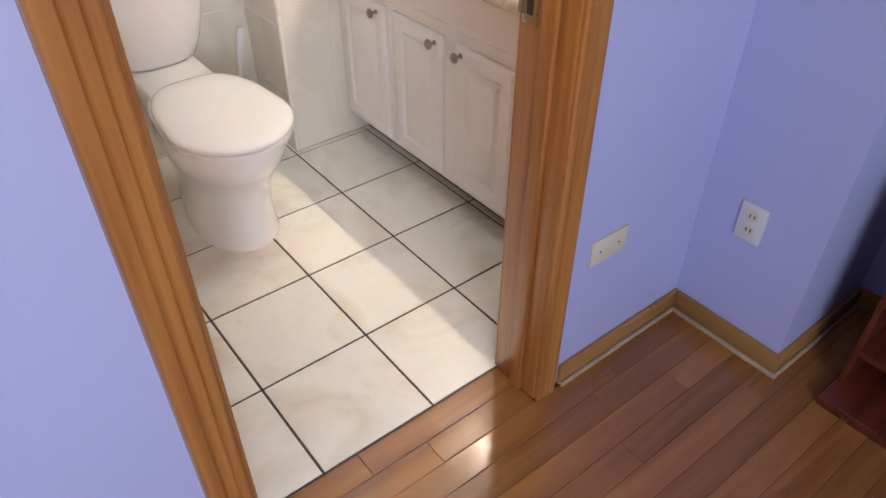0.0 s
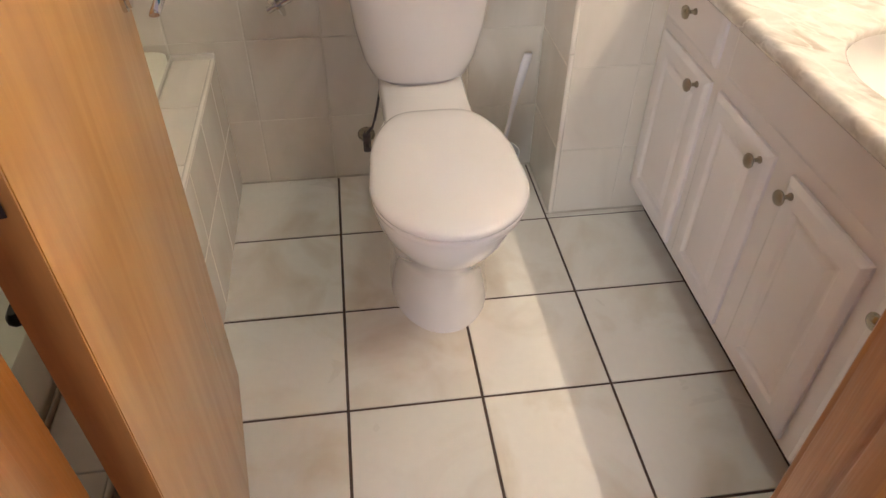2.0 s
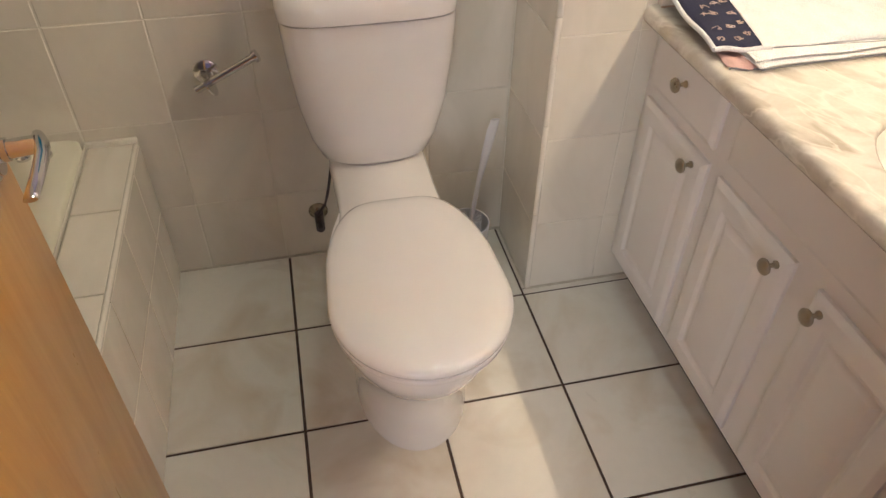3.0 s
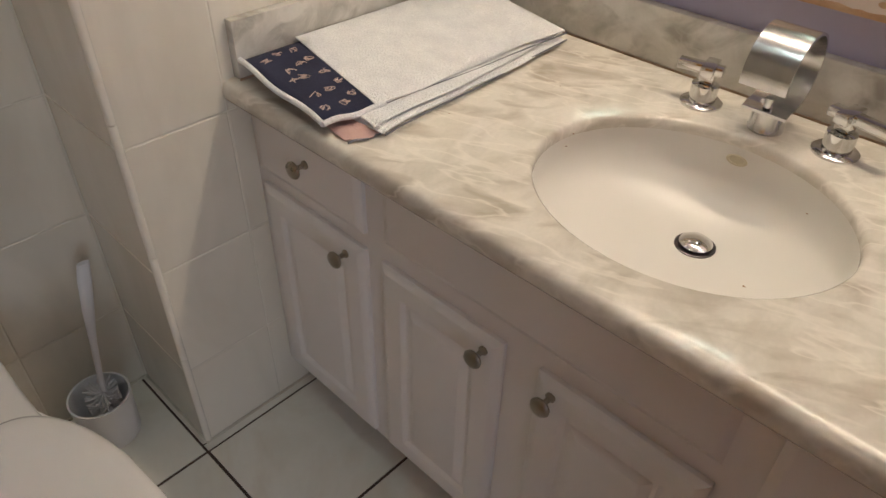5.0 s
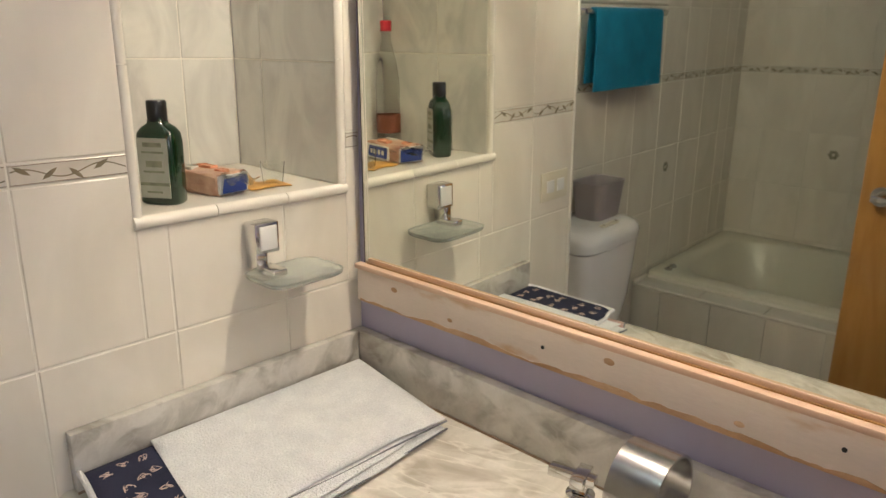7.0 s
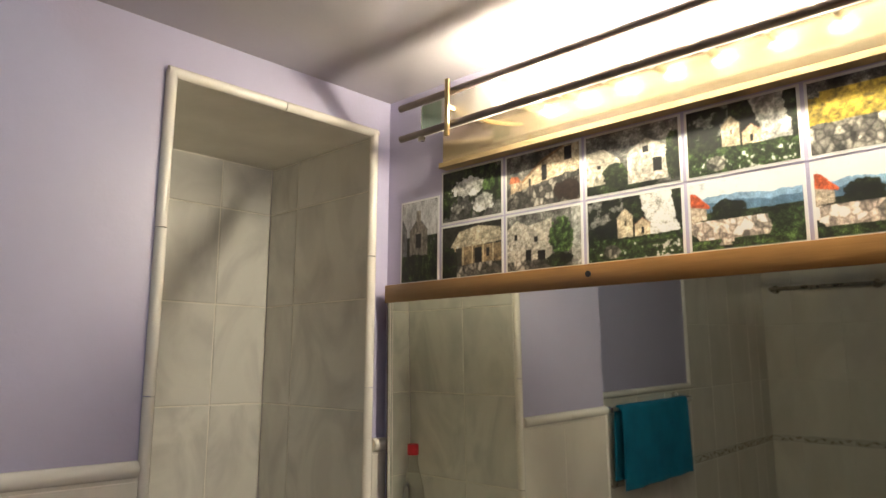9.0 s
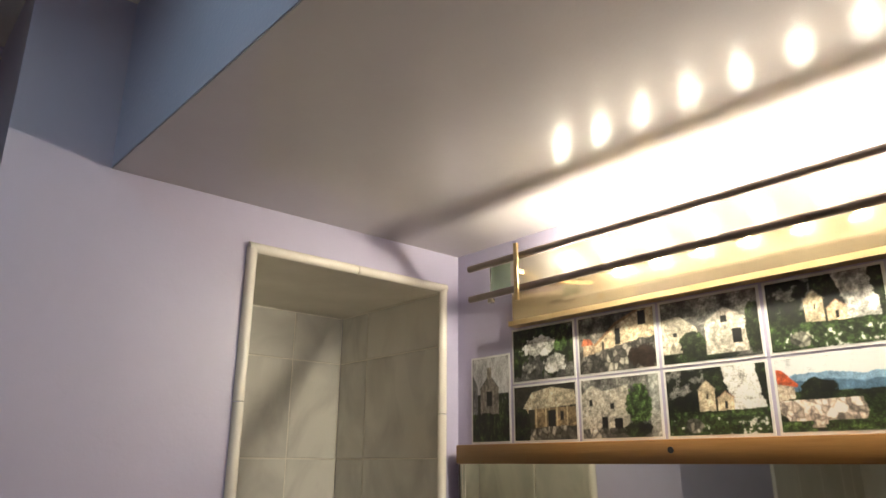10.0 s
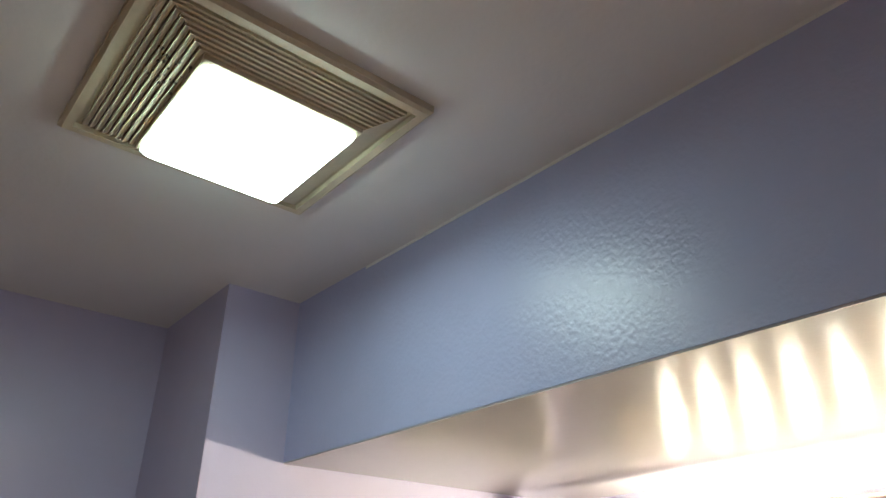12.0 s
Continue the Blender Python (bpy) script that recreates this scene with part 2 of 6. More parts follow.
def marble(name, light, mid, dark, rough, threads=0.6):
    """Cream stone with long veins that run aslant."""
    m = mat(name, light, mid, 11.0, rough, distort=0.8, detail=8, stretch=(1.0, 1.3, 1.2), coat=0.3, rough_vary=0.03, spread=(0.42, 0.62), fine=0.07)
    nt = m.node_tree
    bsdf = nt.nodes["Principled BSDF"]
    old = bsdf.inputs["Base Color"].links[0].from_socket
    coords, place = nt.nodes.new("ShaderNodeTexCoord"), nt.nodes.new("ShaderNodeMapping")
    place.vector_type = "TEXTURE"
    place.inputs["Rotation"].default_value = (0.5, 0.3, radians(125))
    nt.links.new(coords.outputs["Object"], place.inputs[0])
    place.inputs["Scale"].default_value = (1.0, 0.36, 0.4)
    veins = nt.nodes.new("ShaderNodeTexNoise")
    veins.inputs["Scale"].default_value, veins.inputs["Detail"].default_value = 6.5, 10
    veins.inputs["Distortion"].default_value = 0.7
    nt.links.new(place.outputs[0], veins.inputs["Vector"])
    ramp = nt.nodes.new("ShaderNodeMapRange")
    ramp.inputs[1].default_value, ramp.inputs[2].default_value = 0.5, 0.68
    nt.links.new(veins.outputs["Fac"], ramp.inputs[0])
    mix = nt.nodes.new("ShaderNodeMix")
    mix.data_type = "RGBA"
    nt.links.new(ramp.outputs[0], mix.inputs[0])
    nt.links.new(old, mix.inputs[6])
    mix.inputs[7].default_value = (*dark, 1)
    # thin pale threads where a long noise crosses its middle value
    long_ = nt.nodes.new("ShaderNodeMapping")
    long_.vector_type = "TEXTURE"
    long_.inputs["Rotation"].default_value = (0.5, 0.3, radians(112))
    long_.inputs["Scale"].default_value = (1.0, 0.17, 0.3)
    nt.links.new(coords.outputs["Object"], long_.inputs[0])
    thread = nt.nodes.new("ShaderNodeTexNoise")
    thread.inputs["Scale"].default_value, thread.inputs["Detail"].default_value = 4.2, 3
    thread.inputs["Distortion"].default_value = 0.25
    nt.links.new(long_.outputs[0], thread.inputs["Vector"])
    off, size = nt.nodes.new("ShaderNodeMath"), nt.nodes.new("ShaderNodeMath")
    off.operation, size.operation = "SUBTRACT", "ABSOLUTE"
    off.inputs[1].default_value = 0.53
    nt.links.new(thread.outputs["Fac"], off.inputs[0])
    nt.links.new(off.outputs[0], size.inputs[0])
    band = nt.nodes.new("ShaderNodeMapRange")
    band.inputs[1].default_value, band.inputs[2].default_value = 0.0, 0.03
    band.inputs[3].default_value, band.inputs[4].default_value = threads, 0.0
    nt.links.new(size.outputs[0], band.inputs[0])
    pale = nt.nodes.new("ShaderNodeMix")
    pale.data_type = "RGBA"
    nt.links.new(band.outputs[0], pale.inputs[0])
    nt.links.new(mix.outputs[2], pale.inputs[6])
    pale.inputs[7].default_value = (*[min(0.9, c * 1.1 + 0.03) for c in light], 1)
    nt.links.new(pale.outputs[2], bsdf.inputs["Base Color"])
    return m


COUNTER = marble("cream_marble_counter", (0.74, 0.69, 0.62), (0.62, 0.57, 0.50), (0.47, 0.41, 0.34), 0.2)
SPLASH = marble("grey_marble_backsplash", (0.66, 0.63, 0.58), (0.54, 0.51, 0.46), (0.36, 0.33, 0.29), 0.25, threads=0.15)


# ---- building helpers ----
def box(bm, x0, x1, y0, y1, z0, z1, bev=0.0, seg=2):
    m = Matrix.LocRotScale(((x0 + x1) / 2, (y0 + y1) / 2, (z0 + z1) / 2), None, (abs(x1 - x0), abs(y1 - y0), abs(z1 - z0)))
    made = bmesh.ops.create_cube(bm, size=1, matrix=m)["verts"]
    if bev:
        edges = list({e for v in made for e in v.link_edges})
        bmesh.ops.bevel(bm, geom=edges, offset=bev, segments=seg, affect="EDGES", profile=0.5)
    return bm


def boxes(*dims, bev=0.0):
    bm = bmesh.new()
    for d in dims:
        box(bm, *d, bev=bev)
    return bm


def rod(bm, a, b, r0, r1=None, seg=16, cap=True):
    """A round bar from a to b."""
    a, b = Vector(a), Vector(b)
    turn = (b - a).to_track_quat("Z", "Y").to_matrix().to_4x4()
    bmesh.ops.create_cone(bm, cap_ends=cap, segments=seg, radius1=r0, radius2=r0 if r1 is None else r1, depth=(b - a).length,
                          matrix=Matrix.Translation((a + b) / 2) @ turn)
    return bm


def loft(bm, rings, cap0=True, cap1=True, closed=True):
    rows = [[bm.verts.new(p) for p in ring] for ring in rings]
    n = len(rows[0])
    for lo, hi in zip(rows, rows[1:]):
        for i in range(n if closed else n - 1):
            bm.faces.new((lo[i], lo[(i + 1) % n], hi[(i + 1) % n], hi[i]))
    if cap0:
        bm.faces.new(rows[0][::-1])
    if cap1:
        bm.faces.new(rows[-1])
    return bm


def lathe(bm, profile, x, y, seg=28, cap0=True, cap1=True):
    rings = [[(x + r * math.cos(2 * math.pi * i / seg), y + r * math.sin(2 * math.pi * i / seg), z) for i in range(seg)] for r, z in profile]
    return loft(bm, rings, cap0, cap1)


def lathe_on(bm, profile, m, seg=20):
    rings = [[m @ Vector((r * math.cos(2 * math.pi * i / seg), r * math.sin(2 * math.pi * i / seg), z)) for i in range(seg)] for r, z in profile]
    return loft(bm, rings)


def tube(bm, points, r, seg=6):
    pts, rings = [Vector(p) for p in points], []
    for k, p in enumerate(pts):
        d = (pts[min(k + 1, len(pts) - 1)] - pts[max(k - 1, 0)]).normalized()
        side = d.cross(Vector((0.31, 0.22, 0.92))).normalized()
        up = side.cross(d)
        rings.append([p + r * (side * math.cos(2 * math.pi * i / seg) + up * math.sin(2 * math.pi * i / seg)) for i in range(seg)])
    return loft(bm, rings)


def squircle(cx, cy, rx, ry, z, n=36, power=3.0):
    ring = []
    for i in range(n):
        a = 2 * math.pi * i / n
        c, s = math.cos(a), math.sin(a)
        ring.append((cx + rx * math.copysign(abs(c) ** (2 / power), c), cy + ry * math.copysign(abs(s) ** (2 / power), s), z))
    return ring


def egg(cx, y_front, y_back, half, z, n=40, sharp=0.0, widest=0.63):
    """An egg outline: round towards the front, blunt towards the back."""
    ring = []
    split = y_back - (y_back - y_front) * widest
    for i in range(n):
        a = 2 * math.pi * i / n
        c, s = math.cos(a), math.sin(a)
        if s < 0:
            ring.append((cx + half * c, split + (split - y_front) * s, z))
        else:
            p = 2 / (2.0 + sharp)
            ring.append((cx + half * math.copysign(abs(c) ** p, c), split + (y_back - split) * abs(s) ** p, z))
    return ring


def lid_outline(cx, y_front, y_back, half, z, n=56, widest=0.62, taper=0.30):
    """A seat outline: round at the front, drawn in towards a straight back with tight corners."""
    ring = []
    split = y_back - (y_back - y_front) * widest
    for i in range(n):
        a = 2 * math.pi * i / n
        c, s = math.cos(a), math.sin(a)
        if s < 0:
            ring.append((cx + half * c, split + (split - y_front) * s, z))
        else:
            v = abs(s) ** 0.42
            u = math.copysign(abs(c) ** 0.42, c)
            ring.append((cx + half * u * (1 - taper * v ** 2.2), split + (y_back - split) * v, z))
    return ring


def finish(name, bm, material, smooth=None):
    bmesh.ops.recalc_face_normals(bm, faces=bm.faces)
    me = bpy.data.meshes.new(name)
    bm.to_mesh(me)
    bm.free()
    me.materials.append(material)
    if smooth:
        me.shade_smooth()
        me.set_sharp_from_angle(angle=radians(smooth))
    return me


def base_of(ob):
    at = Vector((0, 0, 0))
    while ob:
        at, ob = at + ob.location, ob.parent
    return at


def part(name, bm, material, parent=None, label="", smooth=40, at=None):
    """One mesh object, its vertices given in the world, under a thing, a part, or nothing."""
    origin = Vector(at) if at is not None else base_of(parent)
    bmesh.ops.translate(bm, verts=bm.verts, vec=-origin)
    ob = new(name, finish(name, bm, material, smooth))
    ob.parent = parent
    ob.location = origin - base_of(parent)
    if label:
        tagged(ob, label)
    return ob


def thing(name, at, label, category, group=""):
    ob = new(name)
    ob.location, ob.empty_display_size = at, 0.05
    return tagged(ob, label, category, group)


def solid(name, bm, material, label, category, at, group="", smooth=40):
    return tagged(part(name, bm, material, None, at=at, smooth=smooth), label, category, group)


def structure(name, bm, material, label="", smooth=None):
    return tagged(part(name, bm, material, None, smooth=smooth), label, kind="structure")


def wall_with_hole(axis_y0, axis_y1, x0, x1, z0, z1, hx0, hx1, hz0, hz1):
    d = [(x0, hx0, axis_y0, axis_y1, z0, z1), (hx1, x1, axis_y0, axis_y1, z0, z1), (hx0, hx1, axis_y0, axis_y1, hz1, z1)]
    if hz0 > z0:
        d.append((hx0, hx1, axis_y0, axis_y1, z0, hz0))
    return boxes(*d)


# ---- structure: walls, ceiling, floors ----
wall_north = structure("wall_north", boxes((WEST - 0.1, PILLAR_X, NORTH, 2.6, 0, CEIL)), LAVENDER, "lavender painted wall above cream tiles")
pillar = bmesh.new()
nx0, nx1, nz0, nz1, ny = NICHE
for d in [(PILLAR_X, nx0, PILLAR_Y, 2.6, 0, CEIL), (nx1, EAST, PILLAR_Y, 2.6, 0, CEIL), (nx0, nx1, PILLAR_Y, 2.6, 0, nz0), (nx0, nx1, PILLAR_Y, 2.6, nz1, CEIL), (nx0, nx1, ny + 0.006, 2.6, nz0, nz1)]:
    box(pillar, *d)
wall_niche = structure("wall_pillar", pillar, LAVENDER, "lavender painted pier with a tiled niche")
wall_east = structure("wall_east", boxes((EAST, EAST + 0.1, HALL - 0.0, 2.6, 0, CEIL)), LAVENDER, "lavender painted wall behind the mirror")
wall_west = structure("wall_west", boxes((WEST - 0.1, WEST, SOUTH, NORTH, 0, CEIL)), LAVENDER, "tiled wall beside the bathtub")
wall_south = structure("wall_south", wall_with_hole(HALL + 0.005, SOUTH, WEST - 0.1, EAST, 0, CEIL, DOOR_L - 0.02, DOOR_R + 0.02, 0, DOOR_H + 0.02), LAVENDER, "lavender painted wall round the doorway")
structure("ceiling", boxes((WEST - 0.1, EAST + 0.1, HALL - 0.0, 2.6, CEIL, CEIL + 0.1)), CEILING_PAINT, "off-white painted ceiling")


def skewed(bm):
    """The bulkhead's face runs slightly out of square with the mirror wall."""
    for v in bm.verts:
        if v.co.x < SOFFIT_X + 0.02:
            v.co.x += 0.028 * (PILLAR_Y - v.co.y) / (PILLAR_Y - SOUTH)
    return bm


structure("soffit_face", skewed(boxes((SOFFIT_X, SOFFIT_X + 0.012, SOUTH, PILLAR_Y, SOFFIT_Z + 0.0025, CEIL))), LAVENDER_GLOSS, "glossy lavender painted bulkhead face")
structure("soffit_underside", skewed(boxes((SOFFIT_X + 0.012, EAST, SOUTH, PILLAR_Y, SOFFIT_Z, SOFFIT_Z + 0.02), (SOFFIT_X + 0.001, SOFFIT_X + 0.012, SOUTH, PILLAR_Y, SOFFIT_Z, SOFFIT_Z + 0.0023))), SOFFIT_PAINT, "glossy lilac painted bulkhead underside")
structure("paint_line", skewed(boxes((SOFFIT_X - 0.0012, SOFFIT_X, 0.95, 1.93, CEIL - 0.0045, CEIL - 0.0005))), CEILING_PAINT, "thin overlap of pale ceiling paint on the bulkhead")
floor_bath = structure("floor", boxes((WEST, EAST, 0.872, NORTH, -0.1, -0.003), (PILLAR_X - 0.0, EAST, NORTH, 2.4, -0.1, -0.003)), FLOOR_GROUT, "bathroom floor with dark grout")
floor_hall = structure("floor_hall", boxes((-2.2, 2.6, -2.1, 0.872, -0.1, -0.004)), UNDER_PLANKS, "hall floor of varnished planks")

# hall
structure("wall_hall_door_side", wall_with_hole(HALL, HALL + 0.005, -2.2, 1.442, 0, CEIL, DOOR_L - 0.02, DOOR_R + 0.02, 0, DOOR_H + 0.02), HALL_PAINT, "blue lavender hall wall round the doorway")
structure("wall_hall_return", boxes((1.442, 1.85, 0.435, HALL + 0.005, 0, CEIL)), HALL_PAINT, "blue lavender hall wall corner")
structure("wall_hall_east", boxes((1.85, 1.95, -2.1, 0.75, 0, CEIL)), HALL_PAINT, "blue lavender hall wall")
structure("wall_hall_west", boxes((-2.3, -2.2, -2.1, HALL, 0, CEIL)), HALL_PAINT, "blue lavender hall wall")
structure("wall_hall_south", wall_with_hole(-2.1, -2.0, -2.2, 1.85, 0, CEIL, -1.15, 0.05, 0.9, 2.0), HALL_PAINT, "blue lavender hall wall with a window")
structure("ceiling_hall", boxes((-2.3, 1.95, -2.1, HALL, CEIL, CEIL + 0.1)), CEILING_PAINT, "white hall ceiling")


def baseboard(name, x0, x1, y0, y1, wood):
    structure(name, boxes((x0, x1, y0, y1, 0, 0.067), bev=0.004), wood, "honey oak baseboard", smooth=40)


baseboard("baseboard_door_side", 0.985, 1.442, HALL - 0.012, HALL, OAK_X)
baseboard("baseboard_return", 1.430, 1.442, 0.423, HALL - 0.012, OAK_Y)
baseboard("baseboard_corner", 1.442, 1.85, 0.423, 0.435, OAK_X)
baseboard("baseboard_east", 1.838, 1.85, -2.0, 0.423, OAK_Y)
shoe = bmesh.new()
for d in [(0.985, 1.420, HALL - 0.022, HALL - 0.012, 0, 0.013), (1.420, 1.430, 0.413, HALL - 0.012, 0, 0.013), (1.430, 1.838, 0.413, 0.423, 0, 0.013)]:
    box(shoe, *d, bev=0.004)
structure("baseboard_shoe", shoe, mat("pale_quarter_round", (0.5, 0.38, 0.25), (0.4, 0.28, 0.17), 12, 0.5), "pale quarter round along the baseboard", 40)

# tiled backing of the walls
T = 0.0045
grout = bmesh.new()
for d in [(-0.02, PILLAR_X - T, NORTH - T, NORTH, 0, 1.53), (WEST + T, -0.02, NORTH - T, NORTH, 0, CEIL),
          (WEST, WEST + T, SOUTH, NORTH, 0, CEIL), (PILLAR_X - T, PILLAR_X, PILLAR_Y - T, NORTH, 0, 1.53),
          (PILLAR_X, nx0, PILLAR_Y - T, PILLAR_Y, 0, 1.53), (nx0, nx1, PILLAR_Y - T, PILLAR_Y, 0, nz0 - 0.006), (nx1, EAST, PILLAR_Y - T, PILLAR_Y, 0, 1.53),
          (nx0, nx0 + T, PILLAR_Y, ny, nz0, nz1), (nx1 - T, nx1, PILLAR_Y, ny, nz0, nz1), (nx0 + T, nx1 - T, ny - T + 0.006, ny + 0.006, nz0, nz1), (nx0 + T, nx1 - T, PILLAR_Y, ny, nz1 - T, nz1)]:
    box(grout, *d)
structure("wall_grout", grout, WALL_GROUT, "pale grout between the wall tiles")

# ---- door frame and casing ----
door_trim = thing("door_1", (DOOR_L, SOUTH, 0), "honey veneer door standing open against the bathtub", "door")
leaf_angle = math.atan2(0.150, 1)
hinge = Vector((0.220, 0.905, 0))
LEAF_W, LEAF_T = 0.705, 0.035
# leaf runs from the hinge towards the back wall, its hall face towards +x
ldir = Vector((-math.sin(leaf_angle), math.cos(leaf_angle), 0))
lnor = Vector((math.cos(leaf_angle), math.sin(leaf_angle), 0))


def on_leaf(u, v, z):
    """Along the leaf from the hinge, out of the face that looks into the room, up."""
    return hinge + Vector((0.035, 0, 0)) + ldir * u + lnor * v + Vector((0, 0, z))


def leaf_box(bm, u0, u1, v0, v1, z0, z1, bev=0.0015):
    n0 = len(bm.verts)
    box(bm, u0, u1, v0, v1, z0, z1, bev=bev)
    for v in list(bm.verts)[n0:]:
        u_, v_, z_ = v.co
        v.co = on_leaf(u_, v_, z_)
    return bm


leaf = part("door_leaf", leaf_box(bmesh.new(), 0.003, LEAF_W, -LEAF_T, 0, 0.012, 2.015), VENEER, door_trim)
part("door_edge", leaf_box(bmesh.new(), 0.0, 0.0028, -LEAF_T + 0.001, -0.001, 0.012, 2.015, 0.0), DOOR_EDGE, door_trim, "orange-brown stained hinge edge")
KNOB_Z = 0.935
for side in (1, -1):
    hw = bmesh.new()
    v0 = 0.0 if side > 0 else -LEAF_T
    u = LEAF_W - 0.062
    for r, a, b in ((0.031, 0.0, 0.006), (0.026, 0.006, 0.012), (0.013, 0.012, 0.022), (0.0105, 0.022, 0.05)):
        rod(hw, on_leaf(u, v0 + side * a, KNOB_Z), on_leaf(u, v0 + side * b, KNOB_Z), r, seg=28)
    rose = part("door_handle", hw, CHROME, door_trim, "polished chrome lever handle")
    lev = bmesh.new()
    rings = []
    for k, (du, hz) in enumerate(((0.012, 0.011), (0.0, 0.013), (-0.03, 0.0095), (-0.065, 0.0075), (-0.098, 0.0065), (-0.104, 0.003))):
        c = on_leaf(u + du, v0 + side * (0.052 + 0.004 * math.sin(k)), KNOB_Z)
        rings.append([c + lnor * 0.007 * math.cos(2 * math.pi * i / 12) + Vector((0, 0, hz * math.sin(2 * math.pi * i / 12))) for i in range(12)])
    part("lever", loft(lev, rings), CHROME, rose)
part("latch_plate", leaf_box(bmesh.new(), LEAF_W - 0.001, LEAF_W + 0.0015, -0.03, -0.005, KNOB_Z - 0.028, KNOB_Z + 0.028), BRASS, door_trim)
for hz in (0.285, 1.075, 1.80):
    hg = bmesh.new()
    leaf_box(hg, -0.0022, 0.0, -0.034, -0.009, hz - 0.045, hz + 0.045, 0.0008)
    hinge_part = part("hinge", hg, BRONZE, door_trim, "dark metal butt hinge")
    kn = bmesh.new()
    pin = on_leaf(-0.004, -LEAF_T - 0.004, 0)
    for k in range(5):
        z0 = hz - 0.045 + 0.018 * k
        rod(kn, (pin.x, pin.y, z0 + 0.0008), (pin.x, pin.y, z0 + 0.0172), 0.0062, seg=14)
    rod(kn, (pin.x, pin.y, hz - 0.05), (pin.x, pin.y, hz + 0.05), 0.004, seg=12)
    part("knuckle", kn, NICKEL if hz > 1 else BRONZE, hinge_part)
    part("jamb_plate", boxes((DOOR_L - 0.001, DOOR_L + 0.0018, SOUTH - 0.012, SOUTH - 0.001, hz - 0.045, hz + 0.045), bev=0.0006), BRONZE, hinge_part)
    sc = bmesh.new()
    for dv, dz in ((-0.01, 0.03), (-0.024, 0.012), (-0.01, -0.012), (-0.024, -0.032)):
        rod(sc, on_leaf(-0.0022, dv, hz + dz), on_leaf(-0.0034, dv, hz + dz), 0.0035, 0.0028, seg=12)
    part("screw", sc, BRONZE, hinge_part)

for nm, x0, x1 in (("door_jamb_hinge_side", DOOR_L - 0.02, DOOR_L), ("door_jamb_latch_side", DOOR_R, DOOR_R + 0.02)):
    structure(nm, boxes((x0, x1, HALL - 0.002, SOUTH + 0.002, 0, DOOR_H), bev=0.001), OAK, "honey oak door jamb", 40)
structure("door_jamb_head", boxes((DOOR_L - 0.02, DOOR_R + 0.02, HALL - 0.002, SOUTH + 0.002, DOOR_H, DOOR_H + 0.02), bev=0.001), OAK_X, "honey oak door head", 40)
for nm, x0, x1 in (("door_stop_hinge_side", DOOR_L, DOOR_L + 0.011), ("door_stop_latch_side", DOOR_R - 0.011, DOOR_R)):
    structure(nm, boxes((x0, x1, HALL + 0.04, HALL + 0.075, 0, DOOR_H), bev=0.003), OAK, "honey oak door stop", 40)


def casing(name, side, y, out):
    """Ribbed moulding beside the doorway; side -1 is the hinge side, out the way it stands off the wall."""
    edge, wide = (DOOR_L - 0.006, 1.04) if side < 0 else (DOOR_R + 0.003, 0.9)
    prof = [(0, 0), (0, 0.010), (0.004, 0.014), (0.014, 0.0145), (0.0165, 0.0108), (0.0195, 0.0145), (0.034, 0.016), (0.0365, 0.0122), (0.040, 0.0165), (0.052, 0.018), (0.060, 0.0175), (0.064, 0.013), (0.0655, 0)]
    bm = bmesh.new()
    rings = [[(edge + side * u * wide, y + out * v, z) for u, v in prof] for z in (0, DOOR_H + 0.05)]
    loft(bm, rings)
    structure(name, bm, OAK, "ribbed honey oak door casing", 30)


casing("casing_hinge_side", -1, HALL, -1)
casing("casing_latch_side", 1, HALL, -1)
casing("casing_hinge_side_inner", -1, SOUTH, 1)
casing("casing_latch_side_inner", 1, SOUTH, 1)
structure("casing_head", boxes((DOOR_L - 0.07, DOOR_R + 0.07, HALL - 0.016, HALL, DOOR_H + 0.05, DOOR_H + 0.115), bev=0.003), OAK_X, "honey oak head casing", 40)
strike = thing("strike_plate", (DOOR_R, 0.855, 0.93), "small worn metal strike plate on the oak jamb", "strike plate")
part("plate", boxes((DOOR_R - 0.0016, DOOR_R + 0.0004, 0.838, 0.875, 0.902, 0.96), bev=0.0006), NICKEL, strike)
part("lip", boxes((DOOR_R - 0.004, DOOR_R + 0.001, 0.873, 0.884, 0.915, 0.947), bev=0.001), NICKEL, strike)
# thin dark sheet painted as the shade of the latch opening
part("latch_hole", boxes((DOOR_R - 0.0022, DOOR_R - 0.0014, 0.848, 0.864, 0.918, 0.944)), SHADE, strike)

# ---- hall fittings ----
outlet = thing("wall_outlet", (1.442, 0.607, 0.372), "white duplex wall outlet on the blue lavender wall", "wall outlet")
part("cover_plate", boxes((1.4365, 1.442, 0.571, 0.639, 0.320, 0.421), bev=0.002), PLASTIC, outlet)
for z in (0.391, 0.353):
    face = part("socket", rod(bmesh.new(), (1.4368, 0.605, z), (1.4345, 0.605, z), 0.014, seg=20), IVORY, outlet)
    part("slot", boxes((1.4342, 1.4346, 0.598, 0.601, z - 0.005, z + 0.005), (1.4342, 1.4346, 0.609, 0.612, z - 0.005, z + 0.005)), BLACK, face)
blank = thing("blank_plate", (1.095, HALL, 0.385), "ivory blank cover plate on the blue lavender wall", "cover plate")
part("plate", boxes((1.037, 1.153, HALL - 0.005, HALL, 0.35, 0.42), bev=0.002), IVORY, blank)
for x in (1.065, 1.125):
    part("screw", rod(bmesh.new(), (x, HALL - 0.0065, 0.385), (x, HALL - 0.0045, 0.385), 0.003, seg=10), NICKEL, blank)

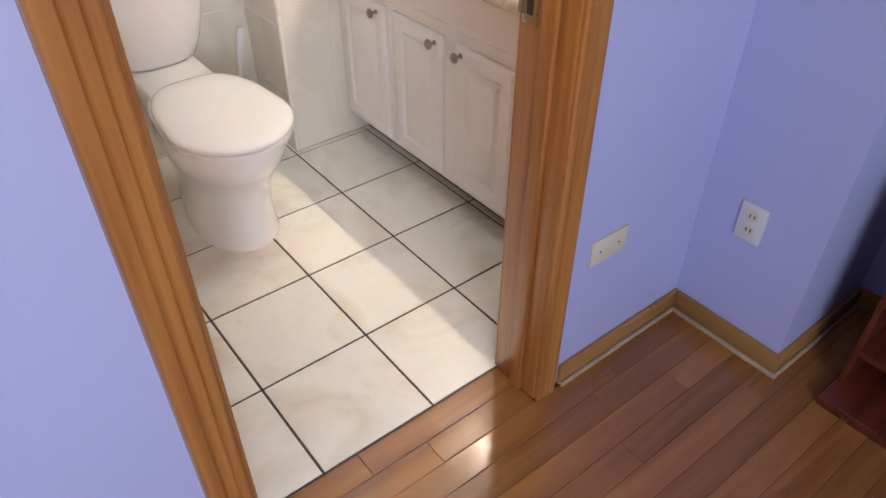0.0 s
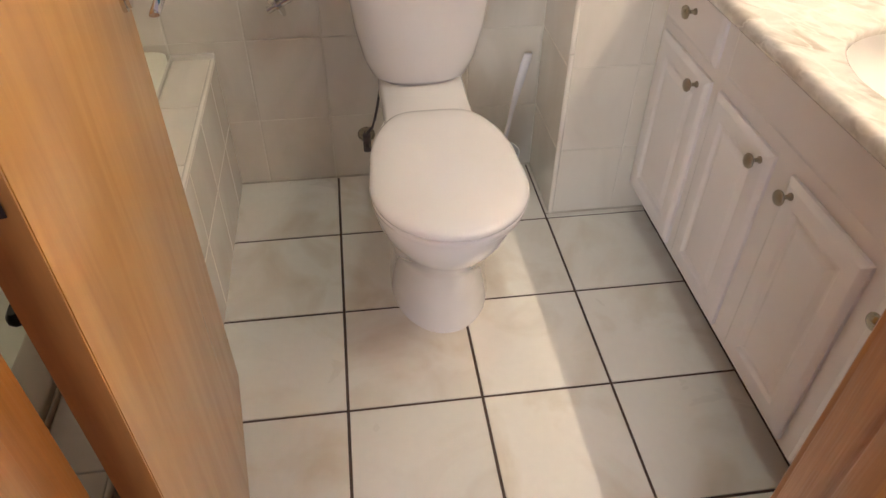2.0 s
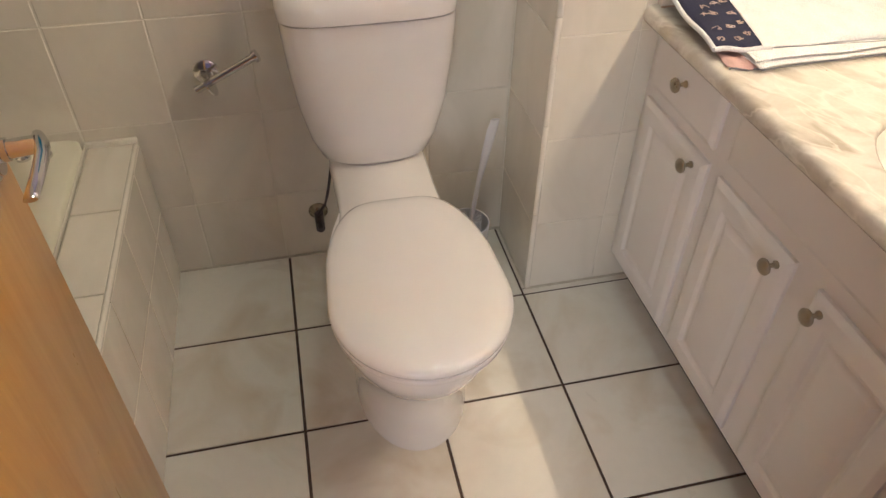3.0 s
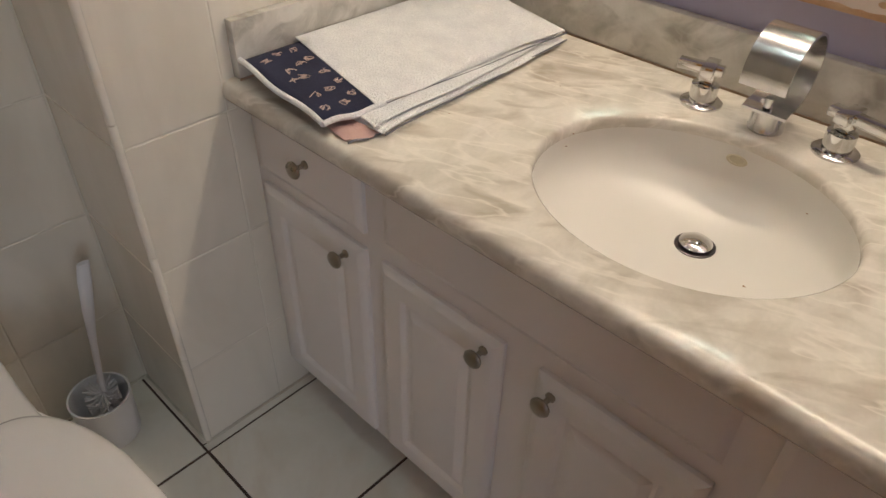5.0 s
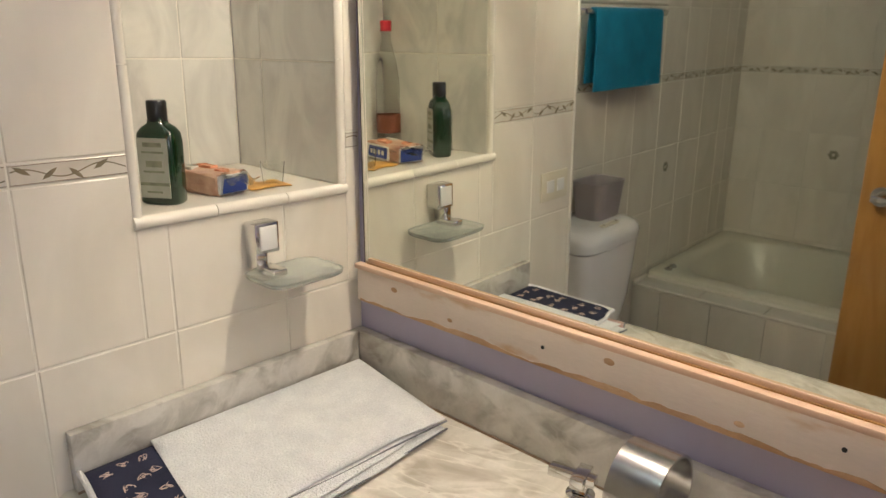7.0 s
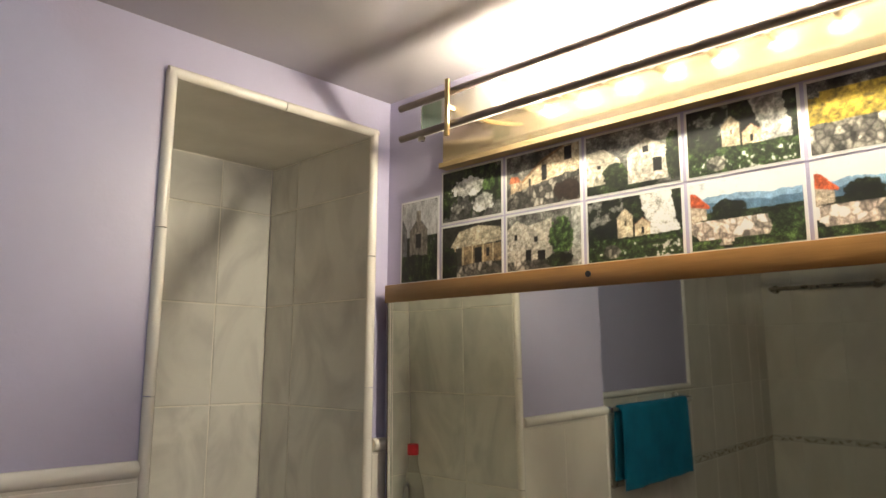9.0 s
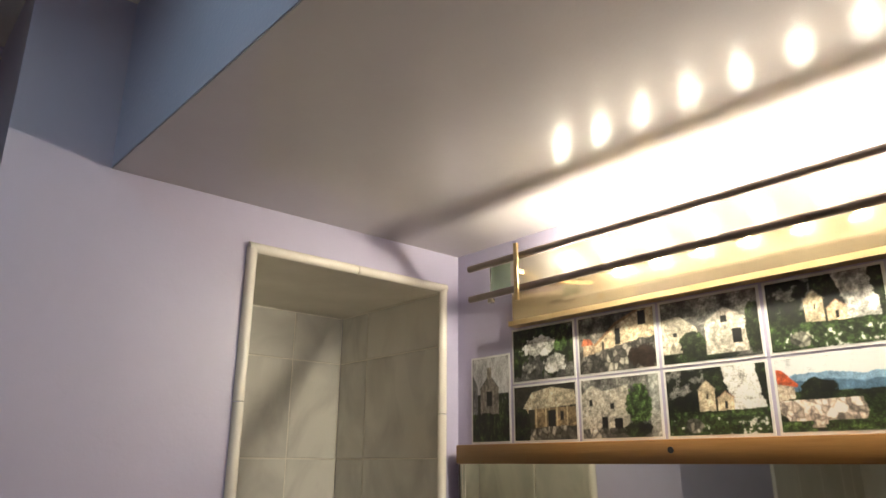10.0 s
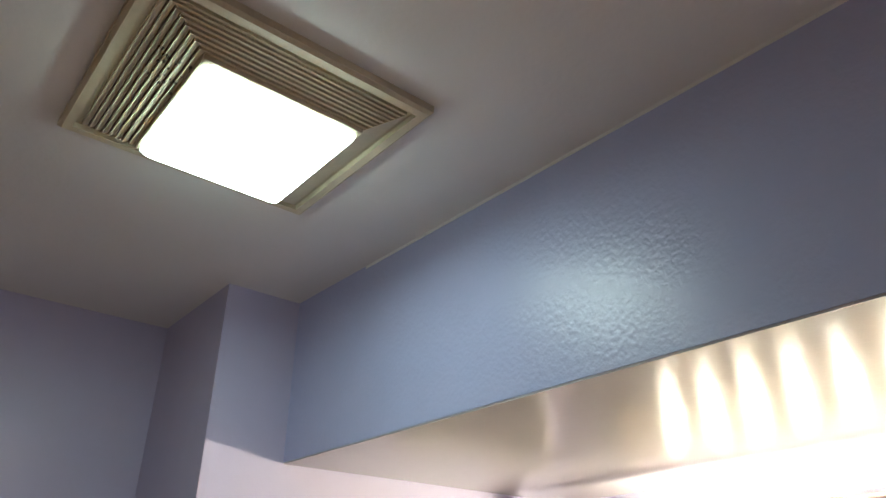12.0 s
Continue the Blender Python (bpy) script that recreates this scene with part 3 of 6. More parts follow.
shelf = thing("shelf_unit", (1.65, 0.15, 0), "dark red mahogany shelf unit with open compartments", "shelf")
for nm, d in (("bottom_board", (1.437, 1.83, -0.30, 0.312, 0.0, 0.028)), ("side_board", (1.515, 1.818, 0.294, 0.309, 0.03, 0.62)),
              ("shelf_board", (1.50, 1.818, -0.28, 0.294, 0.14, 0.158)), ("back_board", (1.818, 1.83, -0.28, 0.30, 0.03, 0.62)), ("top_board", (1.505, 1.834, -0.29, 0.312, 0.62, 0.645))):
    part(nm, boxes(d, bev=0.003), MAHOGANY, shelf)

# ---- bathtub ----
tub = thing("bathtub", (-0.44, 1.63, 0), "cream acrylic bathtub behind a tiled ledge", "bathtub")
RIM_Z, TX0, TX1, TY0, TY1 = 0.455, -0.85, -0.018, 0.885, 2.382
bm = bmesh.new()
n = 48


def rect_ring(x0, x1, y0, y1, z, power=9.0):
    return squircle((x0 + x1) / 2, (y0 + y1) / 2, (x1 - x0) / 2, (y1 - y0) / 2, z, n, power)


rings = [rect_ring(TX0, TX1, TY0, TY1, 0.40, 40), rect_ring(TX0, TX1, TY0, TY1, RIM_Z - 0.006, 40), rect_ring(TX0 + 0.006, TX1 - 0.006, TY0 + 0.006, TY1 - 0.006, RIM_Z, 40),
         rect_ring(TX0 + 0.075, TX1 - 0.065, TY0 + 0.1, TY1 - 0.085, RIM_Z, 6), rect_ring(TX0 + 0.085, TX1 - 0.075, TY0 + 0.11, TY1 - 0.095, RIM_Z - 0.012, 6),
         rect_ring(TX0 + 0.11, TX1 - 0.10, TY0 + 0.16, TY1 - 0.14, 0.25, 5), rect_ring(TX0 + 0.16, TX1 - 0.15, TY0 + 0.25, TY1 - 0.2, 0.13, 4), rect_ring(TX0 + 0.25, TX1 - 0.25, TY0 + 0.4, TY1 - 0.35, 0.115, 3)]
part("basin", loft(bm, rings, cap0=False), TUB, tub, smooth=60)
for k in (0, 1):
    knobs = bmesh.new()
    lathe(knobs, [(0.016, RIM_Z), (0.016, RIM_Z + 0.006), (0.010, RIM_Z + 0.012), (0.004, RIM_Z + 0.013)], -0.085 - 0.045 * k, 2.315, 16)
    part("control_knob", knobs, CHROME, tub)
for k, y in enumerate((1.25, 1.75)):
    jet = rod(bmesh.new(), (TX0 + 0.113, y, 0.27), (TX0 + 0.122, y, 0.268), 0.026, 0.02, seg=18)
    part("jet", jet, CHROME, tub)
ledge = thing("tub_ledge", (0.04, 1.63, 0), "cream tiled ledge along the bathtub", "ledge")
part("ledge_body", boxes((-0.014, 0.094, 0.885, 2.384, 0, 0.424)), WALL_GROUT, ledge, smooth=None)
edge_trim = rod(bmesh.new(), (0.0935, 0.885, 0.4245), (0.0935, 2.384, 0.4245), 0.0058, seg=10)
part("edge_trim", edge_trim, TRIM_TILE, ledge)
structure("trim_caulk", boxes((-0.018, 0.1, 2.372, 2.384, 0.4245, 0.442), (-0.0175, -0.0135, 0.885, 2.372, 0.4245, 0.44), bev=0.003), TRIM_TILE, "white sealing strip", 40)

# ---- toilet ----
toilet = thing("toilet", (0.65, 1.95, 0), "white china toilet with its lid closed", "toilet")
CX = 0.652
bm = bmesh.new()
ped = [(0.0, 1.682, 2.20, 0.127), (0.012, 1.681, 2.20, 0.127), (0.05, 1.687, 2.2, 0.120), (0.12, 1.684, 2.2, 0.118), (0.19, 1.670, 2.2, 0.124), (0.235, 1.645, 2.2, 0.135),
       (0.28, 1.610, 2.2, 0.148), (0.32, 1.580, 2.19, 0.160), (0.36, 1.566, 2.18, 0.165), (0.385, 1.566, 2.17, 0.163)]
rings = [egg(CX, f, b, h, z, widest=0.63) for z, f, b, h in ped]
part("bowl", loft(bm, rings), CHINA, toilet, smooth=60)
bm = bmesh.new()
deck = []
for y, w in ((1.99, 0.122), (2.05, 0.113), (2.12, 0.111), (2.20, 0.112), (2.30, 0.114)):
    deck.append([(CX - w, y, 0.33), (CX - w, y, 0.394), (CX - w + 0.008, y, 0.402), (CX + w - 0.008, y, 0.402), (CX + w, y, 0.394), (CX + w, y, 0.33)])
part("deck", loft(bm, deck), CHINA, toilet, smooth=50)
seat_ring = loft(bmesh.new(), [lid_outline(CX + 0.005, 1.556, 2.035, 0.167, z) for z in (0.386, 0.390)] + [lid_outline(CX + 0.005, 1.553, 2.038, 0.170, 0.4), lid_outline(CX + 0.005, 1.556, 2.036, 0.167, 0.4035)])
part("seat", seat_ring, SEAT, toilet, smooth=60)
lid = [lid_outline(CX + 0.005, 1.556, 2.04, 0.168, 0.4065)]
for k, (g, z) in enumerate(((-0.004, 0.410), (-0.005, 0.416), (-0.002, 0.4225), (0.008, 0.427), (0.03, 0.4305), (0.07, 0.4325), (0.12, 0.4335))):
    lid.append(lid_outline(CX + 0.005, 1.556 + g, 2.04 - g * 0.8, 0.168 - g * 0.85, z))
part("lid", loft(bmesh.new(), lid), SEAT, toilet, smooth=60)
tank = []
for z, w, f, p in ((0.404, 0.108, 2.205, 2.6), (0.418, 0.122, 2.196, 2.8), (0.47, 0.140, 2.186, 3.2), (0.56, 0.157, 2.176, 3.8), (0.66, 0.167, 2.17, 4.2), (0.74, 0.172, 2.166, 4.4), (0.762, 0.172, 2.166, 4.4)):
    tank.append(squircle(CX - 0.002, (f + 2.372) / 2, w * 1.07, (2.372 - f) / 2, z, 44, p))
part("tank", loft(bmesh.new(), tank), CHINA, toilet, smooth=60)
tlid = []
for z, w, f, p in ((0.7635, 0.170, 2.168, 4.4), (0.767, 0.177, 2.160, 4.2), (0.79, 0.179, 2.158, 4.2), (0.808, 0.176, 2.162, 4.0), (0.822, 0.166, 2.172, 3.6), (0.830, 0.145, 2.19, 3.2), (0.833, 0.10, 2.22, 2.6)):
    tlid.append(squircle(CX - 0.003, (f + 2.376) / 2, w * 1.05, (2.376 - f) / 2, z, 44, p))
part("tank_lid", loft(bmesh.new(), tlid), CHINA, toilet, smooth=60)
fl = bmesh.new()
box(fl, CX - 0.05, CX + 0.05, 2.19, 2.214, 0.826, 0.836, bev=0.005, seg=3)
flush = part("flush_plate", fl, IVORY, toilet, "ivory flush handle plate")
for dx in (-0.038, 0.038):
    part("screw", rod(bmesh.new(), (CX + dx, 2.2, 0.835), (CX + dx, 2.2, 0.838), 0.004, seg=10), NICKEL, flush)

valve = thing("shutoff_valve", (0.49, 2.38, 0.15), "tarnished chrome shutoff valve beside the toilet", "valve")
part("wall_flange", lathe_on(bmesh.new(), [(0.027, 0), (0.025, 0.006), (0.012, 0.014), (0.010, 0.05)], pose(0.496, 2.386, 0.150, 90, 0, 0)), NICKEL, valve)
part("valve_body", rod(rod(bmesh.new(), (0.496, 2.335, 0.125), (0.496, 2.335, 0.180), 0.012), (0.496, 2.335, 0.150), (0.496, 2.30, 0.150), 0.008), BRONZE, valve)
part("hose", tube(bmesh.new(), [(0.496 + 0.06 * t ** 0.5, 2.335 + 0.012 * math.sin(3 * t), 0.180 + 0.225 * t) for t in [k / 10 for k in range(11)]], 0.004, 8), BRONZE, valve)

holder = thing("toilet_paper_holder", (0.28, 2.38, 0.60), "bare chrome toilet paper arm without a roll", "toilet paper holder")
part("rose", lathe_on(bmesh.new(), [(0.029, 0), (0.029, 0.004), (0.024, 0.008), (0.010, 0.010), (0.008, 0.052)], pose(0.290, 2.386, 0.588, 90, 0, 0)), CHROME, holder)
part("arm", rod(rod(bmesh.new(), (0.266, 2.332, 0.572), (0.406, 2.332, 0.640), 0.009), (0.403, 2.332, 0.638), (0.411, 2.332, 0.642), 0.014), CHROME, holder)

arm_way = Vector((0.14, 0, 0.068)).normalized()
flange_at = Vector((0.266, 2.332, 0.572)) + arm_way * 0.034
part("flange", rod(bmesh.new(), flange_at - arm_way * 0.0015, flange_at + arm_way * 0.0015, 0.032, seg=28), CHROME, holder)

brush = thing("toilet_brush", (0.885, 2.285, 0), "white plastic toilet brush in an open holder", "toilet brush")
part("holder", lathe(bmesh.new(), [(0.050, 0.0), (0.056, 0.01), (0.060, 0.10), (0.062, 0.125), (0.058, 0.125), (0.054, 0.02)], 0.892, 2.283, cap1=True), BRUSH_WHITE, brush)
hd = bmesh.new()
hp = [(0.900, 2.285, 0.06), (0.908, 2.287, 0.16), (0.922, 2.292, 0.25), (0.938, 2.297, 0.33), (0.953, 2.301, 0.40), (0.960, 2.303, 0.428)]
hrings = []
for (x, y, z), w in zip(hp, (0.006, 0.006, 0.007, 0.012, 0.014, 0.012)):
    hrings.append([(x + w * math.cos(2 * math.pi * i / 12), y + 0.006 * math.sin(2 * math.pi * i / 12), z) for i in range(12)])
part("handle", loft(hd, hrings), BRUSH_WHITE, brush)
br = bmesh.new()
rng = random.Random(4)
for k in range(170):
    a, z = rng.uniform(0, 6.28), rng.uniform(0.06, 0.125)
    rod(br, (0.900, 2.285, z), (0.898 + 0.034 * math.cos(a), 2.285 + 0.034 * math.sin(a), z + rng.uniform(-0.004, 0.02)), 0.0016, seg=4)
part("bristles", br, BRUSH_WHITE, brush)

# ---- vanity ----
VX, DX, CT = 1.252, 1.237, 0.775
vanity = thing("vanity_cabinet", (1.5, 1.5, 0), "white four-door vanity cabinet with raised panels and nickel knobs", "vanity cabinet")
for nm, d in (("face_frame", (VX, 1.27, 0.885, 2.12, 0.095, 0.738)), ("side_panel", (1.27, EAST - 0.002, 0.885, 0.9, 0.095, 0.738)),
              ("side_panel", (1.27, EAST - 0.002, 2.105, 2.119, 0.095, 0.738)), ("bottom_panel", (1.27, EAST - 0.002, 0.9, 2.105, 0.095, 0.11))):
    part(nm, boxes(d), CABINET, vanity, smooth=None)
# board coloured dark to hold the shade of the recess under the doors
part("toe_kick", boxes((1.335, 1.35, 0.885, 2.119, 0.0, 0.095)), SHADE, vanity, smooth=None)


def knob(y, z, parent):
    prof = [(0.0075, 0), (0.0075, 0.003), (0.0045, 0.006), (0.004, 0.014), (0.009, 0.018), (0.0145, 0.0215), (0.0155, 0.025), (0.013, 0.029), (0.006, 0.0315), (0.001, 0.032)]
    m = Matrix.Translation((DX, y, z)) @ Matrix.Rotation(radians(-90), 4, "Y")
    return part("knob", lathe_on(bmesh.new(), prof, m), NICKEL, parent, "worn brushed nickel knob")


def front(name, y0, y1, z0, z1, raised=True, proud=0.0):
    """A door or drawer front: bevelled slab, and a sunk field with a raised panel."""
    bm = bmesh.new()
    x_f = DX + proud
    n0 = lambda g, x: [(x, y0 + g, z0 + g), (x, y1 - g, z0 + g), (x, y1 - g, z1 - g), (x, y0 + g, z1 - g)]
    rings = [n0(0, VX - 0.0005), n0(0, x_f + 0.007), n0(0.0025, x_f + 0.0045), n0(0.013, x_f + 0.0005), n0(0.0145, x_f)]
    if raised:
        rings += [n0(0.046, x_f), n0(0.0475, x_f + 0.0006), n0(0.055, x_f + 0.0060), n0(0.061, x_f + 0.0066), n0(0.074, x_f + 0.0012), n0(0.077, x_f + 0.0002)]
    loft(bm, rings)
    return part(name, bm, CABINET, vanity, smooth=25)


d1 = front("drawer", 1.823, 2.098, 0.607, 0.730, raised=False)
knob(1.952, 0.680, d1)
for y0, y1, ky in ((1.823, 2.098, 1.865), (1.533, 1.784, 1.562), (1.222, 1.472, 1.443), (0.925, 1.178, 1.145)):
    d = front("door", y0, y1, 0.111, 0.575)
    knob(ky, 0.548 if y0 > 1 else 0.54, d)
front("false_front", 1.222, 1.784, 0.607, 0.730, raised=False, proud=0.009)
d5 = front("drawer", 0.925, 1.178, 0.607, 0.730, raised=False)
knob(1.05, 0.675, d5)

SCX, SCY, SRX, SRY = 1.470, 1.428, 0.186, 0.213
top = thing("countertop", (1.5, 1.5, 0.74), "cream marbled countertop with an oval sink cut-out", "countertop")
bm = bmesh.new()
NS = 64
oval = lambda rx, ry, z, cx=SCX, cy=SCY: [(cx + rx * math.cos(2 * math.pi * i / NS), cy + ry * math.sin(2 * math.pi * i / NS), z) for i in range(NS)]


def to_rect(x0, x1, y0, y1, z):
    ring = []
    for i in range(NS):
        c, s = math.cos(2 * math.pi * i / NS), math.sin(2 * math.pi * i / NS)
        k = min(((x1 - SCX) if c > 0 else (SCX - x0)) / max(abs(c), 1e-6), ((y1 - SCY) if s > 0 else (SCY - y0)) / max(abs(s), 1e-6))
        ring.append([SCX + k * c, SCY + k * s, z])
    for cx, cy in ((x0, y0), (x1, y0), (x1, y1), (x0, y1)):
        i = min(range(NS), key=lambda j: (ring[j][0] - cx) ** 2 + (ring[j][1] - cy) ** 2)
        ring[i] = [cx, cy, z]
    return ring


X0, X1, Y0, Y1 = 1.208, EAST - 0.002, 0.885, 2.1195
nose = [(0.012, 0.738), (0.004, 0.740), (0.0, 0.747), (0.0, 0.760), (0.003, 0.769), (0.010, 0.774), (0.020, CT)]
rings = [oval(SRX, SRY, 0.757)] + [to_rect(X0 + g, X1, Y0, Y1, z) for g, z in nose] + [oval(SRX + 0.006, SRY + 0.006, CT), oval(SRX + 0.001, SRY + 0.001, CT - 0.004), oval(SRX, SRY, CT - 0.012), oval(SRX, SRY, 0.757)]
loft(bm, rings, False, False)
bmesh.ops.remove_doubles(bm, verts=bm.verts, dist=1e-5)
part("slab", bm, COUNTER, top, smooth=50)
part("side_backsplash", boxes((1.232, EAST - 0.024, 2.100, 2.1195, CT + 0.0005, 0.872), bev=0.0025), SPLASH, top)
part("rear_backsplash", boxes((EAST - 0.023, EAST - 0.0015, 0.885, 2.1195, CT + 0.0005, 0.872), bev=0.0025), SPLASH, top)
part("joint_line", boxes((EAST - 0.0255, EAST - 0.023, 0.885, 2.099, CT, CT + 0.003), (1.232, EAST - 0.024, 2.0975, 2.1, CT, CT + 0.003)), mat("stained_sealant", (0.28, 0.18, 0.11), (0.4, 0.28, 0.2), 30, 0.6), top, smooth=None)

sink = thing("sink", (SCX, SCY, 0.6), "ivory oval undermount sink", "sink")
bm = bmesh.new()
rings = [oval(SRX + 0.012, SRY + 0.012, 0.7565)]
DRX, DRY, DRZ = 1.540, 1.423, 0.648
for k in range(15):
    f = k / 15
    s = (1 - f ** 2.4) ** 0.5
    rings.append(oval((SRX + 0.003) * s, (SRY + 0.003) * s, 0.7565 - (0.7565 - DRZ) * f ** 0.8, SCX + (DRX - SCX) * (1 - s), SCY + (DRY - SCY) * (1 - s)))
rings.append(oval(0.03, 0.03, DRZ - 0.0005, DRX, DRY))
loft(bm, rings, False, False)
part("bowl", bm, SINK_CHINA, sink, smooth=80)
part("overflow", lathe_on(bmesh.new(), [(0.013, 0.0), (0.013, 0.002), (0.010, 0.003), (0.009, 0.001)], pose(1.6455, 1.437, 0.742, 0, -62, 0) @ Matrix.Diagonal((0.6, 1.25, 1, 1))), VENT, sink, "small oval yellowed overflow rim")
part("drain_ring", lathe(bmesh.new(), [(0.030, DRZ - 0.003), (0.030, DRZ + 0.001), (0.0275, DRZ + 0.002), (0.0255, DRZ - 0.0005), (0.02, DRZ - 0.013)], DRX, DRY, cap1=True), BRONZE, sink)
part("stopper", lathe(bmesh.new(), [(0.006, DRZ - 0.011), (0.023, DRZ + 0.003), (0.0245, DRZ + 0.006), (0.019, DRZ + 0.010), (0.009, DRZ + 0.0125), (0.001, DRZ + 0.013)], DRX, DRY), CHROME, sink)

# faucet of three pieces
faucet = thing("faucet", (1.70, 1.432, CT), "chrome waterfall faucet with a curled flat spout", "faucet")
FX, FY = 1.705, 1.432
part("foot", lathe(bmesh.new(), [(0.026, CT), (0.026, CT + 0.003), (0.025, CT + 0.005), (0.025, CT + 0.034)], FX, FY), SATIN, faucet)
bm = bmesh.new()
arc, R, ACX, ACZ = [], 0.058, FX - 0.012, CT + 0.098
for k in range(33):
    a = radians(-95 + 287 * k / 32)
    arc.append((ACX + R * math.cos(a), ACZ + R * math.sin(a)))
arc = [(FX - 0.031, CT + 0.036), (FX - 0.024, CT + 0.0365)] + arc
rings = []
for k, (x, z) in enumerate(arc):
    a, b = arc[max(k - 1, 0)], arc[min(k + 1, len(arc) - 1)]
    d = Vector((b[0] - a[0], 0, b[1] - a[1])).normalized()
    nv = Vector((-d.z, 0, d.x)) * 0.0022
    w = 0.033
    rings.append([(x + nv.x, FY - w, z + nv.z), (x + nv.x, FY + w, z + nv.z), (x - nv.x, FY + w, z - nv.z), (x - nv.x, FY - w, z - nv.z)])
loft(bm, rings)
part("spout", bm, SATIN, faucet, smooth=30)
part("nozzle", rod(bmesh.new(), (ACX - 0.006, FY, CT + 0.042), (ACX - 0.006, FY, CT + 0.056), 0.007), CHROME, faucet)
for y, turn, reach in ((1.540, 12, 0.048), (1.331, 168, 0.061)):
    tap = thing("tap_handle", (FX + 0.006, y, CT), "chrome tap with a flat cross lever", "tap", "taps beside the sink")
    part("base", lathe(bmesh.new(), [(0.033, CT), (0.033, CT + 0.003), (0.029, CT + 0.006), (0.021, CT + 0.007), (0.021, CT + 0.032), (0.017, CT + 0.034), (0.008, CT + 0.035), (0.008, CT + 0.042)], FX + 0.006, y), CHROME, tap)
    bm = bmesh.new()
    box(bm, -0.010, 0.010, -reach * 0.45, reach, 0.050, 0.064, bev=0.0015)
    box(bm, -0.024, 0.024, -0.010, 0.010, 0.050, 0.066, bev=0.0015)
    box(bm, -0.0105, 0.0105, -0.011, 0.011, 0.036, 0.065, bev=0.0015)
    m = pose(FX + 0.006, y, CT, 0, 0, turn)
    bmesh.ops.transform(bm, matrix=m, verts=bm.verts)
    part("lever", bm, CHROME, tap)

# ---- mirror and wall above the counter ----
mirror = thing("wall_mirror", (1.8, 1.5, 1.0), "large frameless wall mirror between wooden rails", "mirror")
bm = bmesh.new()
box(bm, -0.003, 0.003, 0.885, 2.093, 0.0, 0.79)
TILT_M = Matrix.Translation((1.7975, 0, 1.002)) @ Matrix.Rotation(radians(-MIRROR_TILT), 4, "Y")
bmesh.ops.transform(bm, matrix=TILT_M, verts=bm.verts)
part("glass", bm, SILVER, mirror, smooth=None)
bm = bmesh.new()
box(bm, -0.0035, 0.0035, 2.0932, 2.0955, 0.0, 0.79)
bmesh.ops.transform(bm, matrix=TILT_M, verts=bm.verts)
part("side_edge", bm, BRONZE, mirror, smooth=None)
for y in (2.0865, 2.0800):
    bm = boxes((-0.0036, -0.003, y, y + 0.0013, 0.016, 0.776))
    bmesh.ops.transform(bm, matrix=TILT_M, verts=bm.verts)
    part("edge_line", bm, TRIM_TILE, mirror, "pale line beside the mirror edge", smooth=None)
rail = thing("mirror_rail", (1.78, 1.5, 0.94), "peeling whitewashed pine rail under the mirror", "wooden rail")
part("board", boxes((1.782, EAST - 0.0005, 0.885, 2.104, 0.938, 1.006), bev=0.002), PINE, rail)
part("top_edge", boxes((1.772, 1.790, 0.885, 2.101, 1.006, 1.016), bev=0.002), PINE_EDGE, rail, "bare pine edge")
part("back_strip", boxes((1.789, 1.7935, 0.885, 2.08, 1.0165, 1.026), bev=0.001), PINE_EDGE, rail)
# brown strip set in the gap between the pale strips to draw its shade
part("gap_strip", boxes((1.786, 1.7888, 0.885, 2.08, 1.0162, 1.018)), OAK_Y, rail, "dark strip painted as the shaded gap behind the rail edge")
for y, z in ((1.665, 0.972), (1.24, 0.975)):
    part("screw_head", rod(bmesh.new(), (1.7822, y, z), (1.7808, y, z), 0.0032, seg=10), BLACK, rail)
bare = bmesh.new()
rng = random.Random(21)
high, cut = 0.006, []
for i in range(122):
    high = min(max(high + rng.uniform(-0.0022, 0.0022) + (0.002 if i % 31 < 3 else -0.0002), 0.0012), 0.011)
    y = 0.886 + 0.01 * i
    cut.append([(1.7812, y, 0.9385), (1.7812, y, 0.9385 + high), (1.7822, y, 0.9385 + high), (1.7822, y, 0.9385)])
part("bare_edge", loft(bare, cut), BARE, rail, "bare orange pine where the white paint has peeled", smooth=None)
for y, z, r in ((2.0, 0.983, 0.008), (1.86, 0.962, 0.006), (1.55, 0.985, 0.009), (1.36, 0.96, 0.007)):
    m = Matrix.Translation((1.7818, y, z)) @ Matrix.Rotation(radians(-90), 4, "Y") @ Matrix.Diagonal((0.6, 1, 1, 1))
    part("knot", lathe_on(bmesh.new(), [(r, 0), (r * 0.7, 0.0008), (0.001, 0.001)], m), BARE, rail)
rail2 = thing("mirror_top_rail", (1.78, 1.5, 1.79), "honey oak rail above the mirror", "wooden rail")
part("board", boxes((1.778, EAST - 0.0005, 0.885, 2.101, 1.779, 1.811), bev=0.002), OAK_Y, rail2)
part("screw_head", rod(bmesh.new(), (1.7785, 1.674, 1.797), (1.7768, 1.674, 1.797), 0.0045, seg=12), BLACK, rail2)


